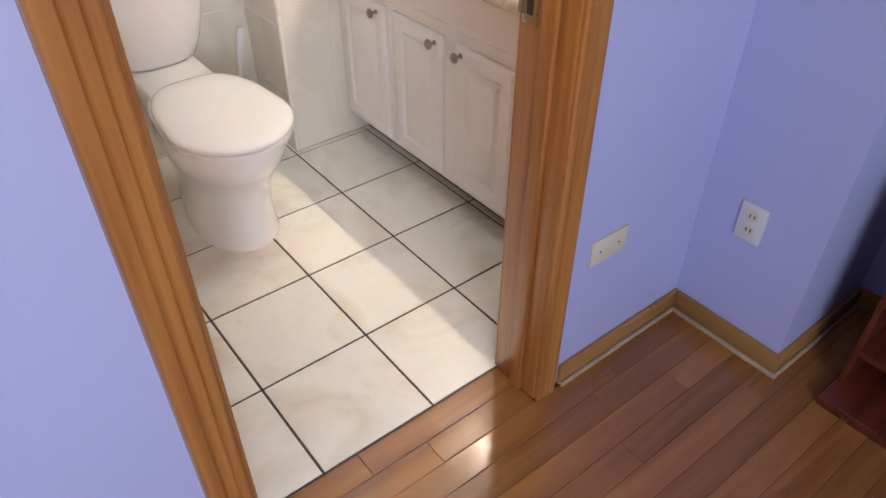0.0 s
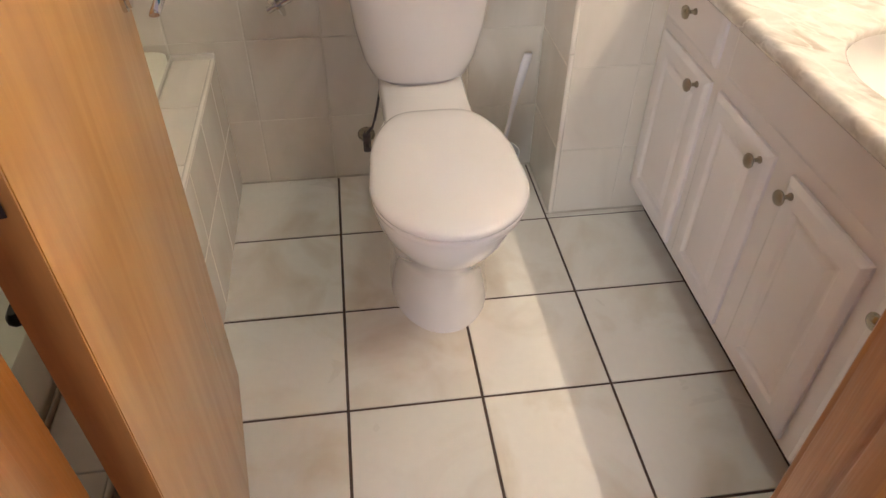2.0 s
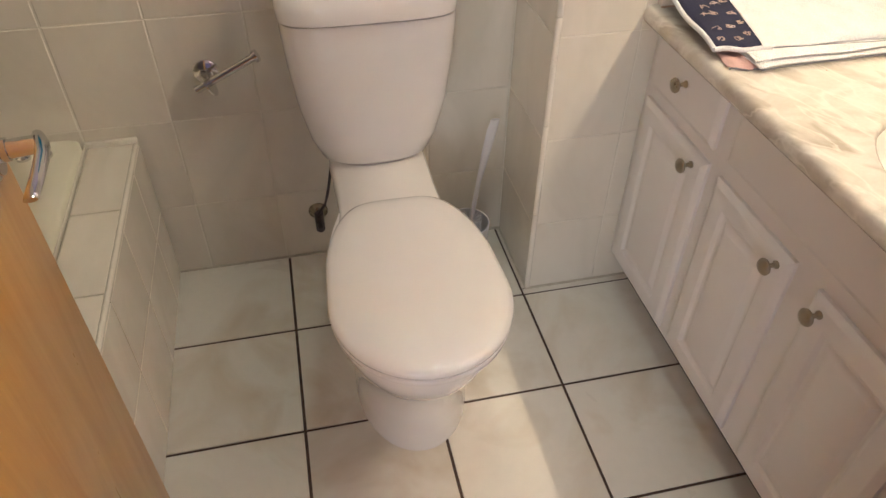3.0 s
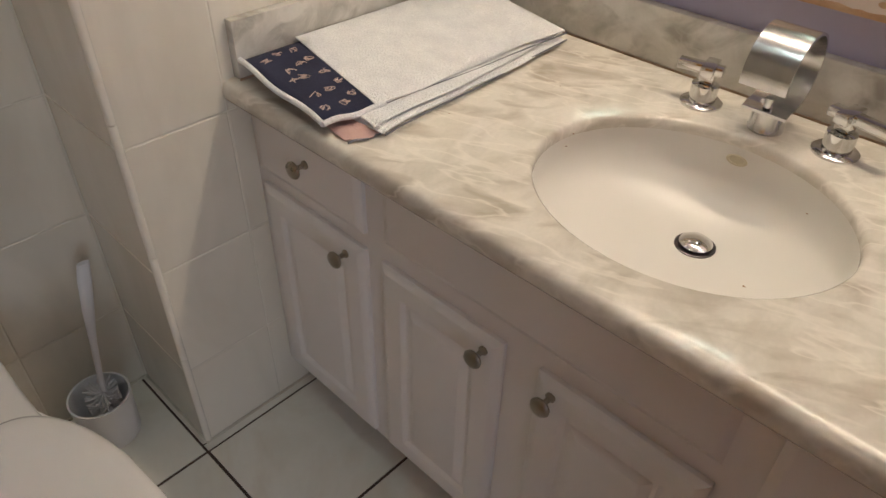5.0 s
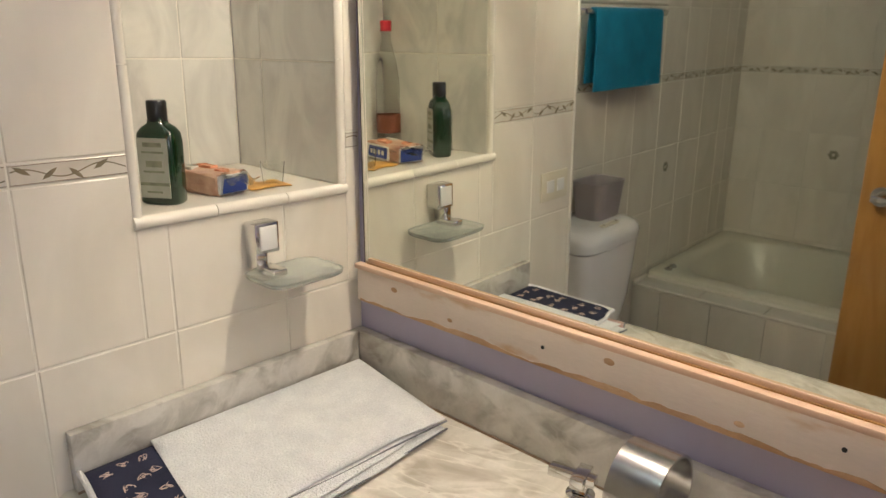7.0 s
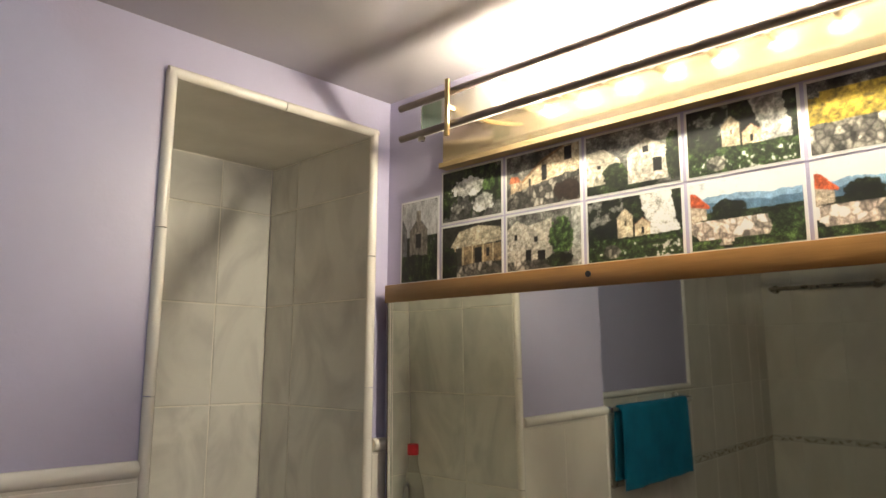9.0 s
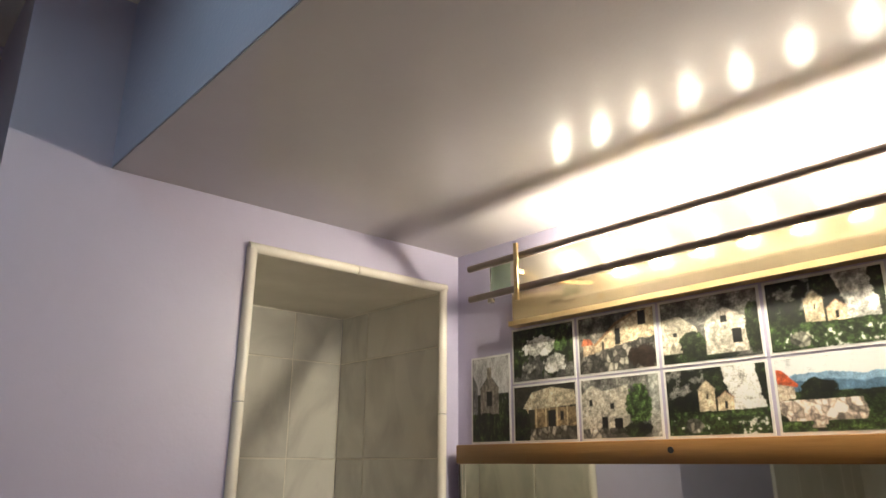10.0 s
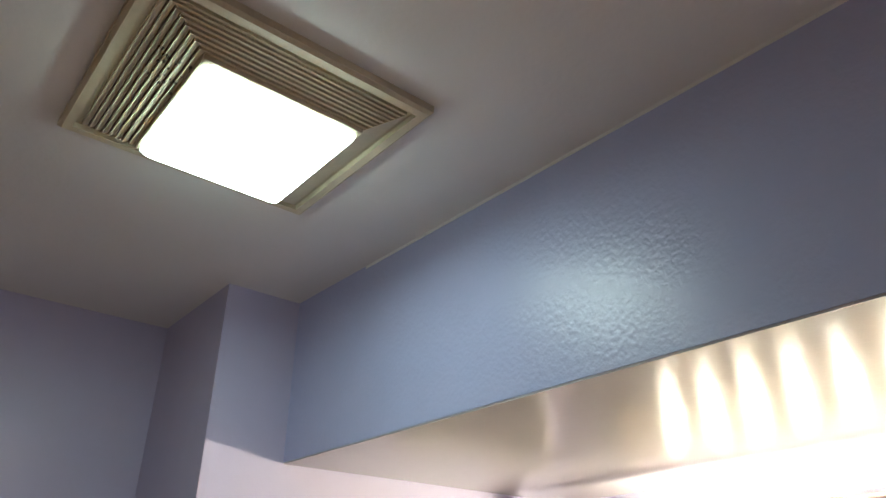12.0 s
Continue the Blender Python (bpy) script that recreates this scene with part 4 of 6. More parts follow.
# ---- photographs above the mirror ----
def fractal(w, h, rg, octaves=5, sx=1.0, sy=1.0):
    out = np.zeros((h, w))
    for o in range(octaves):
        gw, gh = max(2, int(3 * sx * 2 ** o)), max(2, int(2 * sy * 2 ** o))
        g = rg.random((gh + 1, gw + 1))
        ys, xs = np.linspace(0, gh - 1e-6, h), np.linspace(0, gw - 1e-6, w)
        yi, xi = ys.astype(int), xs.astype(int)
        fy, fx = (ys - yi)[:, None], (xs - xi)[None]
        a = g[yi][:, xi] * (1 - fx) + g[yi][:, xi + 1] * fx
        b = g[yi + 1][:, xi] * (1 - fx) + g[yi + 1][:, xi + 1] * fx
        out += (a * (1 - fy) + b * fy) / 1.7 ** o
    return (out - out.min()) / (out.max() - out.min())


def picture(kind, seed, w=96, h=64):
    """A landscape snapshot: rows run from the bottom up."""
    rg = np.random.RandomState(seed)
    f1, f2, f3, f4 = fractal(w, h, rg), fractal(w, h, rg, 6, 3, 3), rg.random((h, w)), fractal(w, h, rg, 4, 9, 9)
    yy, xx = np.mgrid[0:h, 0:w] / np.array([h, w])[:, None, None]

    def cells(count, tall=1.4):
        px, py, tone = rg.random(count), rg.random(count), rg.random(count)
        d = (xx[..., None] - px + 0.03 * f2[..., None]) ** 2 + ((yy[..., None] - py) / tall) ** 2 * 0.6
        near = np.partition(d, 1, axis=2)[..., :2]
        return tone[d.argmin(axis=2)], np.clip((np.sqrt(near[..., 1]) - np.sqrt(near[..., 0])) * count ** 0.5 * 3.0, 0, 1)

    tone, joint = cells(420)
    big, gap_ = cells(170)
    rgb = lambda r, g, b_: np.array([r, g, b_])
    rubble = ((0.15 + 0.85 * big ** 1.5) * (0.3 + 0.7 * gap_) * (0.3 + 1.2 * f4))[..., None] * rgb(0.66, 0.62, 0.54) + 0.01
    masonry = ((0.65 + 0.35 * tone) * (0.75 + 0.25 * joint) * (0.35 + 1.1 * f4 + 0.3 * f3))[..., None]
    cliff = (0.12 + 1.1 * f2 * f4 * (0.6 + f3))[..., None] * rgb(0.40, 0.39, 0.36)
    bush = (0.06 + 2.2 * (f2 * f4) ** 1.8 * (0.3 + 1.4 * f3))[..., None] * rgb(0.11, 0.15, 0.06)
    leafy = (0.06 + 1.6 * f4 ** 2.2 * (0.3 + 1.4 * f3))[..., None] * rgb(0.15, 0.23, 0.08)
    img = np.where((f1 + 0.3 * f2 > 0.72)[..., None], cliff * 0.7, bush)

    def put(mask, colour):
        img[mask] = colour[mask] if isinstance(colour, np.ndarray) and colour.ndim == 3 else colour

    def poly(*pts):
        inside = np.zeros((h, w), bool)
        for (ax, ay), (bx_, by_) in zip(pts, pts[1:] + pts[:1]):
            if ay != by_:
                inside ^= ((ay > yy) != (by_ > yy)) & (xx < (bx_ - ax) * (yy - ay) / (by_ - ay) + ax)
        return inside

    def ragged(cx, cy, rx, ry):
        return ((xx - cx) / rx) ** 2 + ((yy - cy) / ry) ** 2 < 0.1 + 0.7 * f2 + 0.8 * f4

    def hole(cx, cy, dx, dy):
        put((np.abs(xx - cx) < dx) & (np.abs(yy - cy) < dy), 0.012)

    def gabled(x0, x1, y0, y1, peak, tint, roof):
        mid = (x0 + x1) / 2
        put(poly((x0 - 0.015, y1), (mid, y1 + peak + 0.02), (x1 + 0.015, y1)), masonry * rgb(*roof))
        put(poly((x0, y0), (x0, y1), (mid, y1 + peak), (x1, y1), (x1, y0)), masonry * rgb(*tint))

    if kind == "boulders":
        put(ragged(0.45, 0.62, 0.30, 0.20), cliff * 3.0 + 0.05)
        put(ragged(0.70, 0.28, 0.20, 0.20), cliff * 2.8 + 0.05)
        put(ragged(0.25, 0.22, 0.12, 0.10), cliff * 2.4)
        put(ragged(0.8, 0.6, 0.12, 0.14), leafy)
    elif kind == "barn":
        put(yy > 0.0, cliff * 0.8)
        put(poly((0.05, 0.3), (0.05, 0.52), (0.17, 0.56), (0.22, 0.5), (0.22, 0.3)), masonry * rgb(0.6, 0.48, 0.34))
        put(poly((0.03, 0.5), (0.06, 0.62), (0.16, 0.6), (0.2, 0.5)), masonry * rgb(0.55, 0.2, 0.1))
        put(poly((0.22, 0.22), (0.22, 0.50), (0.50, 0.80), (0.80, 0.98), (1.0, 1.0), (1.0, 0.42), (0.6, 0.30)), masonry * rgb(0.66, 0.56, 0.40))
        put(poly((0.20, 0.48), (0.50, 0.83), (0.80, 1.01), (0.80, 0.96), (0.50, 0.77), (0.23, 0.46)), masonry * rgb(0.34, 0.22, 0.13))
        hole(0.53, 0.58, 0.035, 0.14)
        hole(0.85, 0.84, 0.05, 0.12)
        hole(0.33, 0.45, 0.015, 0.08)
        put((yy < 0.26 + 0.22 * xx + 0.1 * f2), rubble * 0.7)
        put(ragged(0.85, 0.2, 0.2, 0.2), rgb(0.035, 0.022, 0.015) * (0.5 + f4[..., None]))
    elif kind == "ruin":
        put(yy > 0.55, cliff * 1.1)
        put(poly((0.0, 0.15), (0.0, 0.72), (0.2, 0.75), (0.38, 0.52), (0.40, 0.15)), masonry * rgb(0.55, 0.51, 0.42))
        gabled(0.46, 0.88, 0.08, 0.58, 0.2, (0.62, 0.58, 0.50), (0.3, 0.28, 0.25))
        hole(0.78, 0.32, 0.045, 0.11)
        hole(0.66, 0.60, 0.03, 0.05)
        hole(0.14, 0.45, 0.02, 0.03)
        put(ragged(0.32, 0.25, 0.14, 0.24), bush)
        put(ragged(0.96, 0.4, 0.1, 0.4), bush * 0.6)
    elif kind == "church":
        img = bush * 0.6
        put((f2 > 0.55) & (yy > 0.55) & (xx < 0.4), cliff * 0.8)
        put((np.abs(xx - 0.80 + 0.14 * (yy - 0.5)) < 0.10 + 0.08 * f2) & (yy > 0.12), cliff * 2.8 + 0.03)
        gabled(0.33, 0.50, 0.30, 0.66, 0.14, (0.72, 0.62, 0.46), (0.4, 0.34, 0.26))
        gabled(0.52, 0.68, 0.30, 0.52, 0.09, (0.75, 0.62, 0.44), (0.45, 0.28, 0.2))
        hole(0.42, 0.56, 0.010, 0.035)
        hole(0.60, 0.42, 0.012, 0.05)
        put((yy < 0.32 + 0.06 * f1), leafy * 0.75)
        put((yy < 0.25) & (f4 > 0.68), rgb(0.7, 0.7, 0.66))
        put(ragged(0.26, 0.14, 0.10, 0.12), rubble)
    elif kind == "valley":
        put(yy > 0.5, rgb(0.80, 0.83, 0.84) * (0.9 + 0.15 * f1[..., None]))
        ridge = 0.70 + 0.14 * f1[h // 2][None, :] - 0.06 * np.abs(xx - 0.3)
        put((yy > 0.45) & (yy < ridge), rgb(0.22, 0.34, 0.46) + 0.18 * (yy[..., None] - 0.5))
        put((yy > 0.45) & (yy < ridge - 0.10), rgb(0.10, 0.18, 0.26) + 0.03 * f4[..., None])
        put(yy < 0.50 + 0.05 * f1, bush * 0.9)
        put((yy < 0.42) & (yy > 0.05) & (np.abs(xx - 0.48 + 0.3 * (yy - 0.2)) < 0.40 + 0.1 * f2), rubble * rgb(2.6, 2.3, 2.2) + 0.05)
        put((xx > 0.66 + 0.1 * f1) & (yy < 0.45), leafy * 0.6)
        put(poly((0.0, 0.42), (0.0, 0.68), (0.15, 0.60), (0.15, 0.45)), masonry * rgb(0.58, 0.5, 0.4))
        put(poly((0.0, 0.66), (0.0, 0.86), (0.05, 0.85), (0.19, 0.62), (0.17, 0.60)), masonry * rgb(0.66, 0.17, 0.07))
        put(ragged(0.36, 0.56, 0.17, 0.16), bush * 0.5)
        put((yy < 0.14) & (f1 < 0.6), leafy * 0.7)
    elif kind == "autumn":
        put(yy > 0.75, cliff * 0.9)
        put((yy > 0.38) & (yy < 0.85) & (f1 > 0.3), rgb(0.50, 0.38, 0.06) * (0.1 + 1.3 * f4[..., None]))
        put(ragged(0.8, 0.5, 0.2, 0.2), leafy * 0.7)
        put((yy < 0.40 + 0.1 * (f1 - 0.5)), rubble * 1.15)
    elif kind == "chapel":
        put(yy > 0.55, rgb(0.46, 0.46, 0.46) * (0.85 + 0.3 * f1[..., None]))
        gabled(0.22, 0.72, 0.15, 0.62, 0.16, (0.30, 0.27, 0.23), (0.16, 0.15, 0.14))
        put((np.abs(xx - 0.47) < 0.06) & (yy > 0.74) & (yy < 0.88), masonry * rgb(0.36, 0.33, 0.28))
        hole(0.47, 0.5, 0.07, 0.09)
        put(poly((0.0, 0.1), (0.0, 0.8), (0.14, 0.66), (0.14, 0.1)), masonry * 0.2)
        put(yy < 0.26 + 0.12 * f1, bush)
    elif kind == "porch":
        put(yy > 0.0, rgb(0.05, 0.045, 0.035) * (0.4 + f4[..., None]))
        put(poly((0.12, 0.55), (0.30, 0.88), (0.62, 0.95), (0.98, 0.86), (1.0, 0.6), (0.4, 0.56)), masonry * rgb(0.56, 0.50, 0.38))
        put((yy > 0.18) & (yy <= 0.57) & (xx > 0.34), masonry * rgb(0.34, 0.26, 0.16))
        for a in (0.22, 0.36, 0.52, 0.70, 0.86):
            put((np.abs(xx - a) < 0.011) & (yy > 0.12) & (yy < 0.58), rgb(0.5, 0.42, 0.28))
        hole(0.62, 0.36, 0.06, 0.17)
        hole(0.78, 0.42, 0.025, 0.08)
        put((yy < 0.2 + 0.05 * f1) & (xx > 0.25), rubble * 0.8)
        put(ragged(0.1, 0.2, 0.18, 0.4), bush * 0.4)
    elif kind == "tree_house":
        put(yy > 0.0, cliff * 1.1)
        put(poly((0.0, 0.1), (0.0, 0.75), (0.14, 0.9), (0.3, 0.78), (0.62, 0.86), (0.62, 0.1)), masonry * rgb(0.60, 0.56, 0.48))
        hole(0.40, 0.52, 0.025, 0.05)
        hole(0.12, 0.60, 0.02, 0.05)
        hole(0.30, 0.2, 0.04, 0.15)
        hole(0.48, 0.2, 0.05, 0.12)
        put((yy < 0.12 + 0.1 * f1), rubble)
        put((xx > 0.88), masonry * rgb(0.5, 0.5, 0.46))
        put(ragged(0.74, 0.52, 0.17, 0.36), leafy)
        put(ragged(0.72, 0.12, 0.2, 0.14), bush * 0.7)
    img = (2 * img + np.roll(img, 1, 0) + np.roll(img, -1, 0) + np.roll(img, 1, 1) + np.roll(img, -1, 1)) / 6
    grit = fractal(w, h, rg, 3, 14, 14) * 0.6 + f3 * 0.4
    img = img * (0.6 + 0.8 * grit[..., None]) * (0.6 + 0.8 * f2[..., None])
    return np.clip(1.15 * img ** 1.25, 0.002, 0.66)


def photo(y0, y1, z0, z1, kind, seed, label, lift=0.0):
    border = 0.004
    ob = thing("photo_print", (EAST - 0.001, (y0 + y1) / 2, z0), label, "photograph", "photographs above the mirror")
    part("paper", boxes((EAST - 0.0012 - lift, EAST - 0.0004 - lift, y0 + 0.0005, y1 - 0.0005, z0 + 0.0005, z1 - 0.0005)), PLASTIC, ob, smooth=None)
    tall = (z1 - z0) > (y1 - y0)
    w, h = (80, 120) if tall else (144, 96)
    img = picture(kind, seed, w, h)
    ys, zs = np.linspace(y1 - border, y0 + border, w + 1), np.linspace(z0 + border, z1 - border, h + 1)
    X = EAST - 0.0016 - lift
    verts = [(X - ob.location.x, y - ob.location.y, z - ob.location.z) for z in zs for y in ys]
    faces = [(r * (w + 1) + c, (r + 1) * (w + 1) + c, (r + 1) * (w + 1) + c + 1, r * (w + 1) + c + 1) for r in range(h) for c in range(w)]
    me = bpy.data.meshes.new("picture")
    me.from_pydata(verts, [], faces)
    layer = me.color_attributes.new("print", "FLOAT_COLOR", "CORNER")
    cols = np.ones((h, w, 4, 4), dtype=np.float32)
    cols[..., :3] = img[:, :, None, :]
    layer.data.foreach_set("color", cols.ravel())
    me.materials.append(PRINT)
    pic = new("picture", me)
    pic.parent = ob


WORDS = {"boulders": "photo of grey boulders among bushes", "barn": "photo of an old stone barn", "ruin": "photo of ruined stone houses", "church": "photo of a pale village church below a cliff",
         "autumn": "photo of yellow bushes above rubble", "porch": "photo of a collapsed wooden porch", "tree_house": "photo of a stone house behind a green tree",
         "valley": "photo of a red roof before blue mountains", "chapel": "upright photo of a grey chapel"}
COLS = [(1.987, 1.844), (1.844, 1.695), (1.695, 1.541), (1.541, 1.393), (1.393, 1.246), (1.246, 1.099), (1.099, 0.952)]
UPPER = ["boulders", "barn", "ruin", "church", "autumn", "ruin", "boulders"]
LOWER = ["porch", "tree_house", "church", "valley", "valley", "barn", "porch"]
for k, (b, a) in enumerate(COLS):
    photo(a + 0.002, b - 0.002, 1.909, 2.004, UPPER[k], 20 + k, WORDS[UPPER[k]] + "")
    photo(a + 0.002, b - 0.002, 1.812, 1.907, LOWER[k], 40 + k, WORDS[LOWER[k]] + "")
photo(1.990, 2.089, 1.812, 1.965, "chapel", 77, WORDS["chapel"])

# ---- lamp over the mirror ----
lamp = thing("vanity_lamp", (1.79, 1.46, 2.05), "long halogen vanity lamp with glass strips and dark metal rails", "wall lamp")
LY0, LY1 = 0.96, 1.972
part("back_plate", boxes((1.793, EAST - 0.0005, LY0, LY1, 2.010, 2.12), bev=0.002), mat("polished_cream_metal", (0.66, 0.54, 0.36), (0.60, 0.48, 0.31), 6, 0.15, metal=0.85), lamp)
part("lower_channel", boxes((1.786, 1.8045, LY0, LY1, 2.0055, 2.0095), (1.7835, 1.7865, LY0, LY1, 2.0055, 2.014)), BRASS, lamp)
for x, z in ((1.716, 2.046), (1.714, 2.099)):
    part("rail", rod(bmesh.new(), (x, 0.93, z), (x, 1.995, z), 0.0058, seg=14), LAMP_RAIL, lamp)
for y in (1.878, 0.99):
    part("clip", boxes((1.704, 1.709, y - 0.004, y + 0.004, 2.024, 2.118), (1.709, 1.793, y - 0.003, y + 0.003, 2.068, 2.076), bev=0.001), BRASS, lamp)
for y in (1.945, 0.97):
    part("bolt", rod(bmesh.new(), (1.716, y, 2.033), (1.716, y, 2.039), 0.006), NICKEL, lamp)
strip = part("glass_strip", boxes((1.7215, 1.7265, 0.95, 1.95, 2.043, 2.104), bev=0.001), FROSTED, lamp, "clear glass strip behind the rails")
strip.visible_shadow = False
part("glass_end", boxes((1.7205, 1.728, 1.905, 1.952, 2.052, 2.094), bev=0.001), glass("green_edge_glass", (0.55, 0.78, 0.62), 0.05), lamp, "green tinted glass end")
for k in range(11):
    y = 1.80 - 0.0755 * k
    sock = part("bulb_socket", rod(bmesh.new(), (1.794, y, 2.078), (1.750, y, 2.078), 0.0065, seg=12), LABEL, lamp)
    bb = bmesh.new()
    bmesh.ops.create_uvsphere(bb, u_segments=12, v_segments=8, radius=0.0068, matrix=Matrix.Translation((1.7395, y, 2.078)) @ Matrix.Diagonal((1.15, 1, 1, 1)))
    part("bulb", bb, BULB, sock, smooth=60)

# ---- ceiling fan light ----
fan = thing("ceiling_fan_light", (0.845, 1.70, CEIL), "yellowed square exhaust fan grille with a glowing light lens", "ceiling light")
FX0, FX1, FY0, FY1 = 0.698, 0.995, 1.567, 1.845
bm = bmesh.new()
rr = lambda g, z: [(FX0 + g, FY0 + g, z), (FX1 - g, FY0 + g, z), (FX1 - g, FY1 - g, z), (FX0 + g, FY1 - g, z)]
loft(bm, [rr(0.0, CEIL - 0.0005), rr(0.0, CEIL - 0.009), rr(0.004, CEIL - 0.012), rr(0.013, CEIL - 0.012), rr(0.014, CEIL - 0.006), rr(0.02, CEIL - 0.006)], True, True)
part("border", bm, VENT, fan, smooth=30)
GX0, GX1, GY0, GY1 = 0.769, 0.940, 1.617, 1.796
SX0, SX1, SY0, SY1 = FX0 + 0.02, FX1 - 0.02, FY0 + 0.02, FY1 - 0.02
for k in range(8):
    f0, f1 = k / 8, (k + 0.78) / 8
    zt = CEIL - 0.010 - 0.018 * k / 7
    out_x, in_x = (SX0 + (GX0 - SX0) * f for f in (f0, f1))
    out_y, in_y = (SY0 + (GY0 - SY0) * f for f in (f0, f1))
    end_x, end_y = SX1 + (GX1 - SX1) * f0, SY1 + (GY1 - SY1) * f0
    corner = [(out_x, end_y), (out_x, out_y), (end_x, out_y), (end_x, in_y), (in_x, in_y), (in_x, end_y)]
    slat = bmesh.new()
    rows_ = [[slat.verts.new((x, y, z)) for x, y in corner] for z in (zt + 0.006, zt)]
    for i in range(6):
        slat.faces.new((rows_[0][i], rows_[0][(i + 1) % 6], rows_[1][(i + 1) % 6], rows_[1][i]))
    for row_ in rows_:
        slat.faces.new((row_[0], row_[1], row_[4], row_[5]))
        slat.faces.new((row_[1], row_[2], row_[3], row_[4]))
    bmesh.ops.recalc_face_normals(slat, faces=slat.faces)
    part("louvre", slat, VENT, fan, smooth=None)
for pts in ([(SX1, SY0, 0.010), (SX1, SY1, 0.010), (GX1, GY1, 0.030), (GX1, GY0, 0.030)], [(SX1, SY1, 0.010), (SX0, SY1, 0.010), (GX0, GY1, 0.030), (GX1, GY1, 0.030)]):
    part("side_panel", loft(bmesh.new(), [[(x, y, CEIL - z + dz) for x, y, z in pts] for dz in (0.003, 0.0)]), VENT, fan, "plain yellowed side of the grille", smooth=None)
dust = bmesh.new()
rng = random.Random(31)
for k in range(26):
    f = rng.uniform(0.35, 0.95)
    p_ = Vector((SX0 + (GX0 - SX0) * f, rng.uniform(1.64, 1.69), CEIL - 0.0115 - 0.018 * f))
    bmesh.ops.create_icosphere(dust, subdivisions=1, radius=rng.uniform(0.0008, 0.002), matrix=Matrix.Translation(p_))
tagged(part("dust", dust, mat("grey_lint", (0.12, 0.10, 0.08), None, 20, 0.9), fan), kind="stuff")
# flat sheet just under the ceiling, its dark colour standing for shade between louvres
part("cavity", boxes((FX0 + 0.02, FX1 - 0.02, FY0 + 0.02, FY1 - 0.02, CEIL - 0.0055, CEIL - 0.0045)), VENT_SHADE, fan, smooth=None)
part("lens_frame", boxes((GX0 - 0.001, GX1 + 0.001, GY0 - 0.001, GY1 + 0.001, CEIL - 0.034, CEIL - 0.02), bev=0.002), VENT, fan)
bm = bmesh.new()
loft(bm, [squircle((GX0 + GX1) / 2, (GY0 + GY1) / 2, (GX1 - GX0) / 2 - g, (GY1 - GY0) / 2 - g, CEIL - z, 40, 24) for g, z in ((0.003, 0.034), (0.003, 0.038), (0.006, 0.042))])
part("lens", bm, LENS, fan, "glowing white lens")

# ---- things on the counter ----
towel = thing("folded_towels", (1.5, 1.97, CT), "pile of folded white terry towels with a navy band", "towel")


def sheet(bm, corners, z0, thick, seed, nu=26, nv=14, bulge=0.004, tilt=0.0):
    """A soft folded layer between four corners, given in turn."""
    a, b, c, d = [Vector((*p, 0)) for p in corners]
    rg = random.Random(seed)
    ph = [rg.uniform(0, 6) for _ in range(4)]

    def at(u, v, topside):
        p = a.lerp(b, u).lerp(d.lerp(c, u), v)
        e = min(u, 1 - u, v * 0.6, (1 - v) * 0.6)
        soft = min(1, e / 0.03) ** 0.5 if e < 0.03 else 1.0
        wob = bulge * (math.sin(5 * u + ph[0]) * math.sin(4 * v + ph[1]) * 0.6 + 0.35 * math.sin(11 * u + ph[2] + 5 * v) - 0.8 * math.exp(-((u + 0.3 * v - 0.85) / 0.05) ** 2))
        edge = 0.0045 * math.sin(6 * u + ph[3]) * (1 - v) + 0.0015 * math.sin(17 * u + ph[0]) * (1 - v)
        z = z0 + tilt * v + (thick * (0.5 + 0.5 * soft) + wob * soft if topside else thick * 0.5 * (1 - soft) * 0.6)
        return (p.x, p.y + edge, z)

    grids = [[[bm.verts.new(at(i / nu, j / nv, t)) for i in range(nu + 1)] for j in range(nv + 1)] for t in (True, False)]
    for g in grids:
        for j in range(nv):
            for i in range(nu):
                bm.faces.new((g[j][i], g[j][i + 1], g[j + 1][i + 1], g[j + 1][i]))
    t, u_ = grids
    for i in range(nu):
        bm.faces.new((t[0][i], t[0][i + 1], u_[0][i + 1], u_[0][i]))
        bm.faces.new((t[nv][i], t[nv][i + 1], u_[nv][i + 1], u_[nv][i]))
    for j in range(nv):
        bm.faces.new((t[j][0], t[j + 1][0], u_[j + 1][0], u_[j][0]))
        bm.faces.new((t[j][nu], t[j + 1][nu], u_[j + 1][nu], u_[j][nu]))
    return bm


part("pink_layer", sheet(bmesh.new(), [(1.2265, 1.826), (1.285, 1.812), (1.30, 2.06), (1.262, 2.06)], CT + 0.001, 0.006, 1), PINK_CLOTH, towel, "dusty pink corner of a lower towel", smooth=70)
part("lower_towel", sheet(bmesh.new(), [(1.272, 1.80), (1.736, 1.826), (1.77, 2.09), (1.26, 2.095)], CT + 0.006, 0.008, 2, bulge=0.0012), WHITE_TERRY, towel, smooth=70)
part("middle_towel", sheet(bmesh.new(), [(1.268, 1.812), (1.742, 1.836), (1.768, 2.09), (1.30, 2.095)], CT + 0.0145, 0.005, 6, bulge=0.0008, tilt=0.006), WHITE_TERRY, towel, smooth=70)
part("upper_towel", sheet(bmesh.new(), [(1.305, 1.853), (1.742, 1.832), (1.772, 2.092), (1.345, 2.097)], CT + 0.0195, 0.010, 3, bulge=0.0035, tilt=0.018), WHITE_TERRY, towel, smooth=70)
band = part("navy_band", sheet(bmesh.new(), [(1.217, 1.866), (1.320, 1.850), (1.362, 2.097), (1.236, 2.097)], CT + 0.0145, 0.0105, 4, 16, 14, 0.0012, tilt=0.013), NAVY, towel, "navy band with pale scribbled figures", smooth=70)
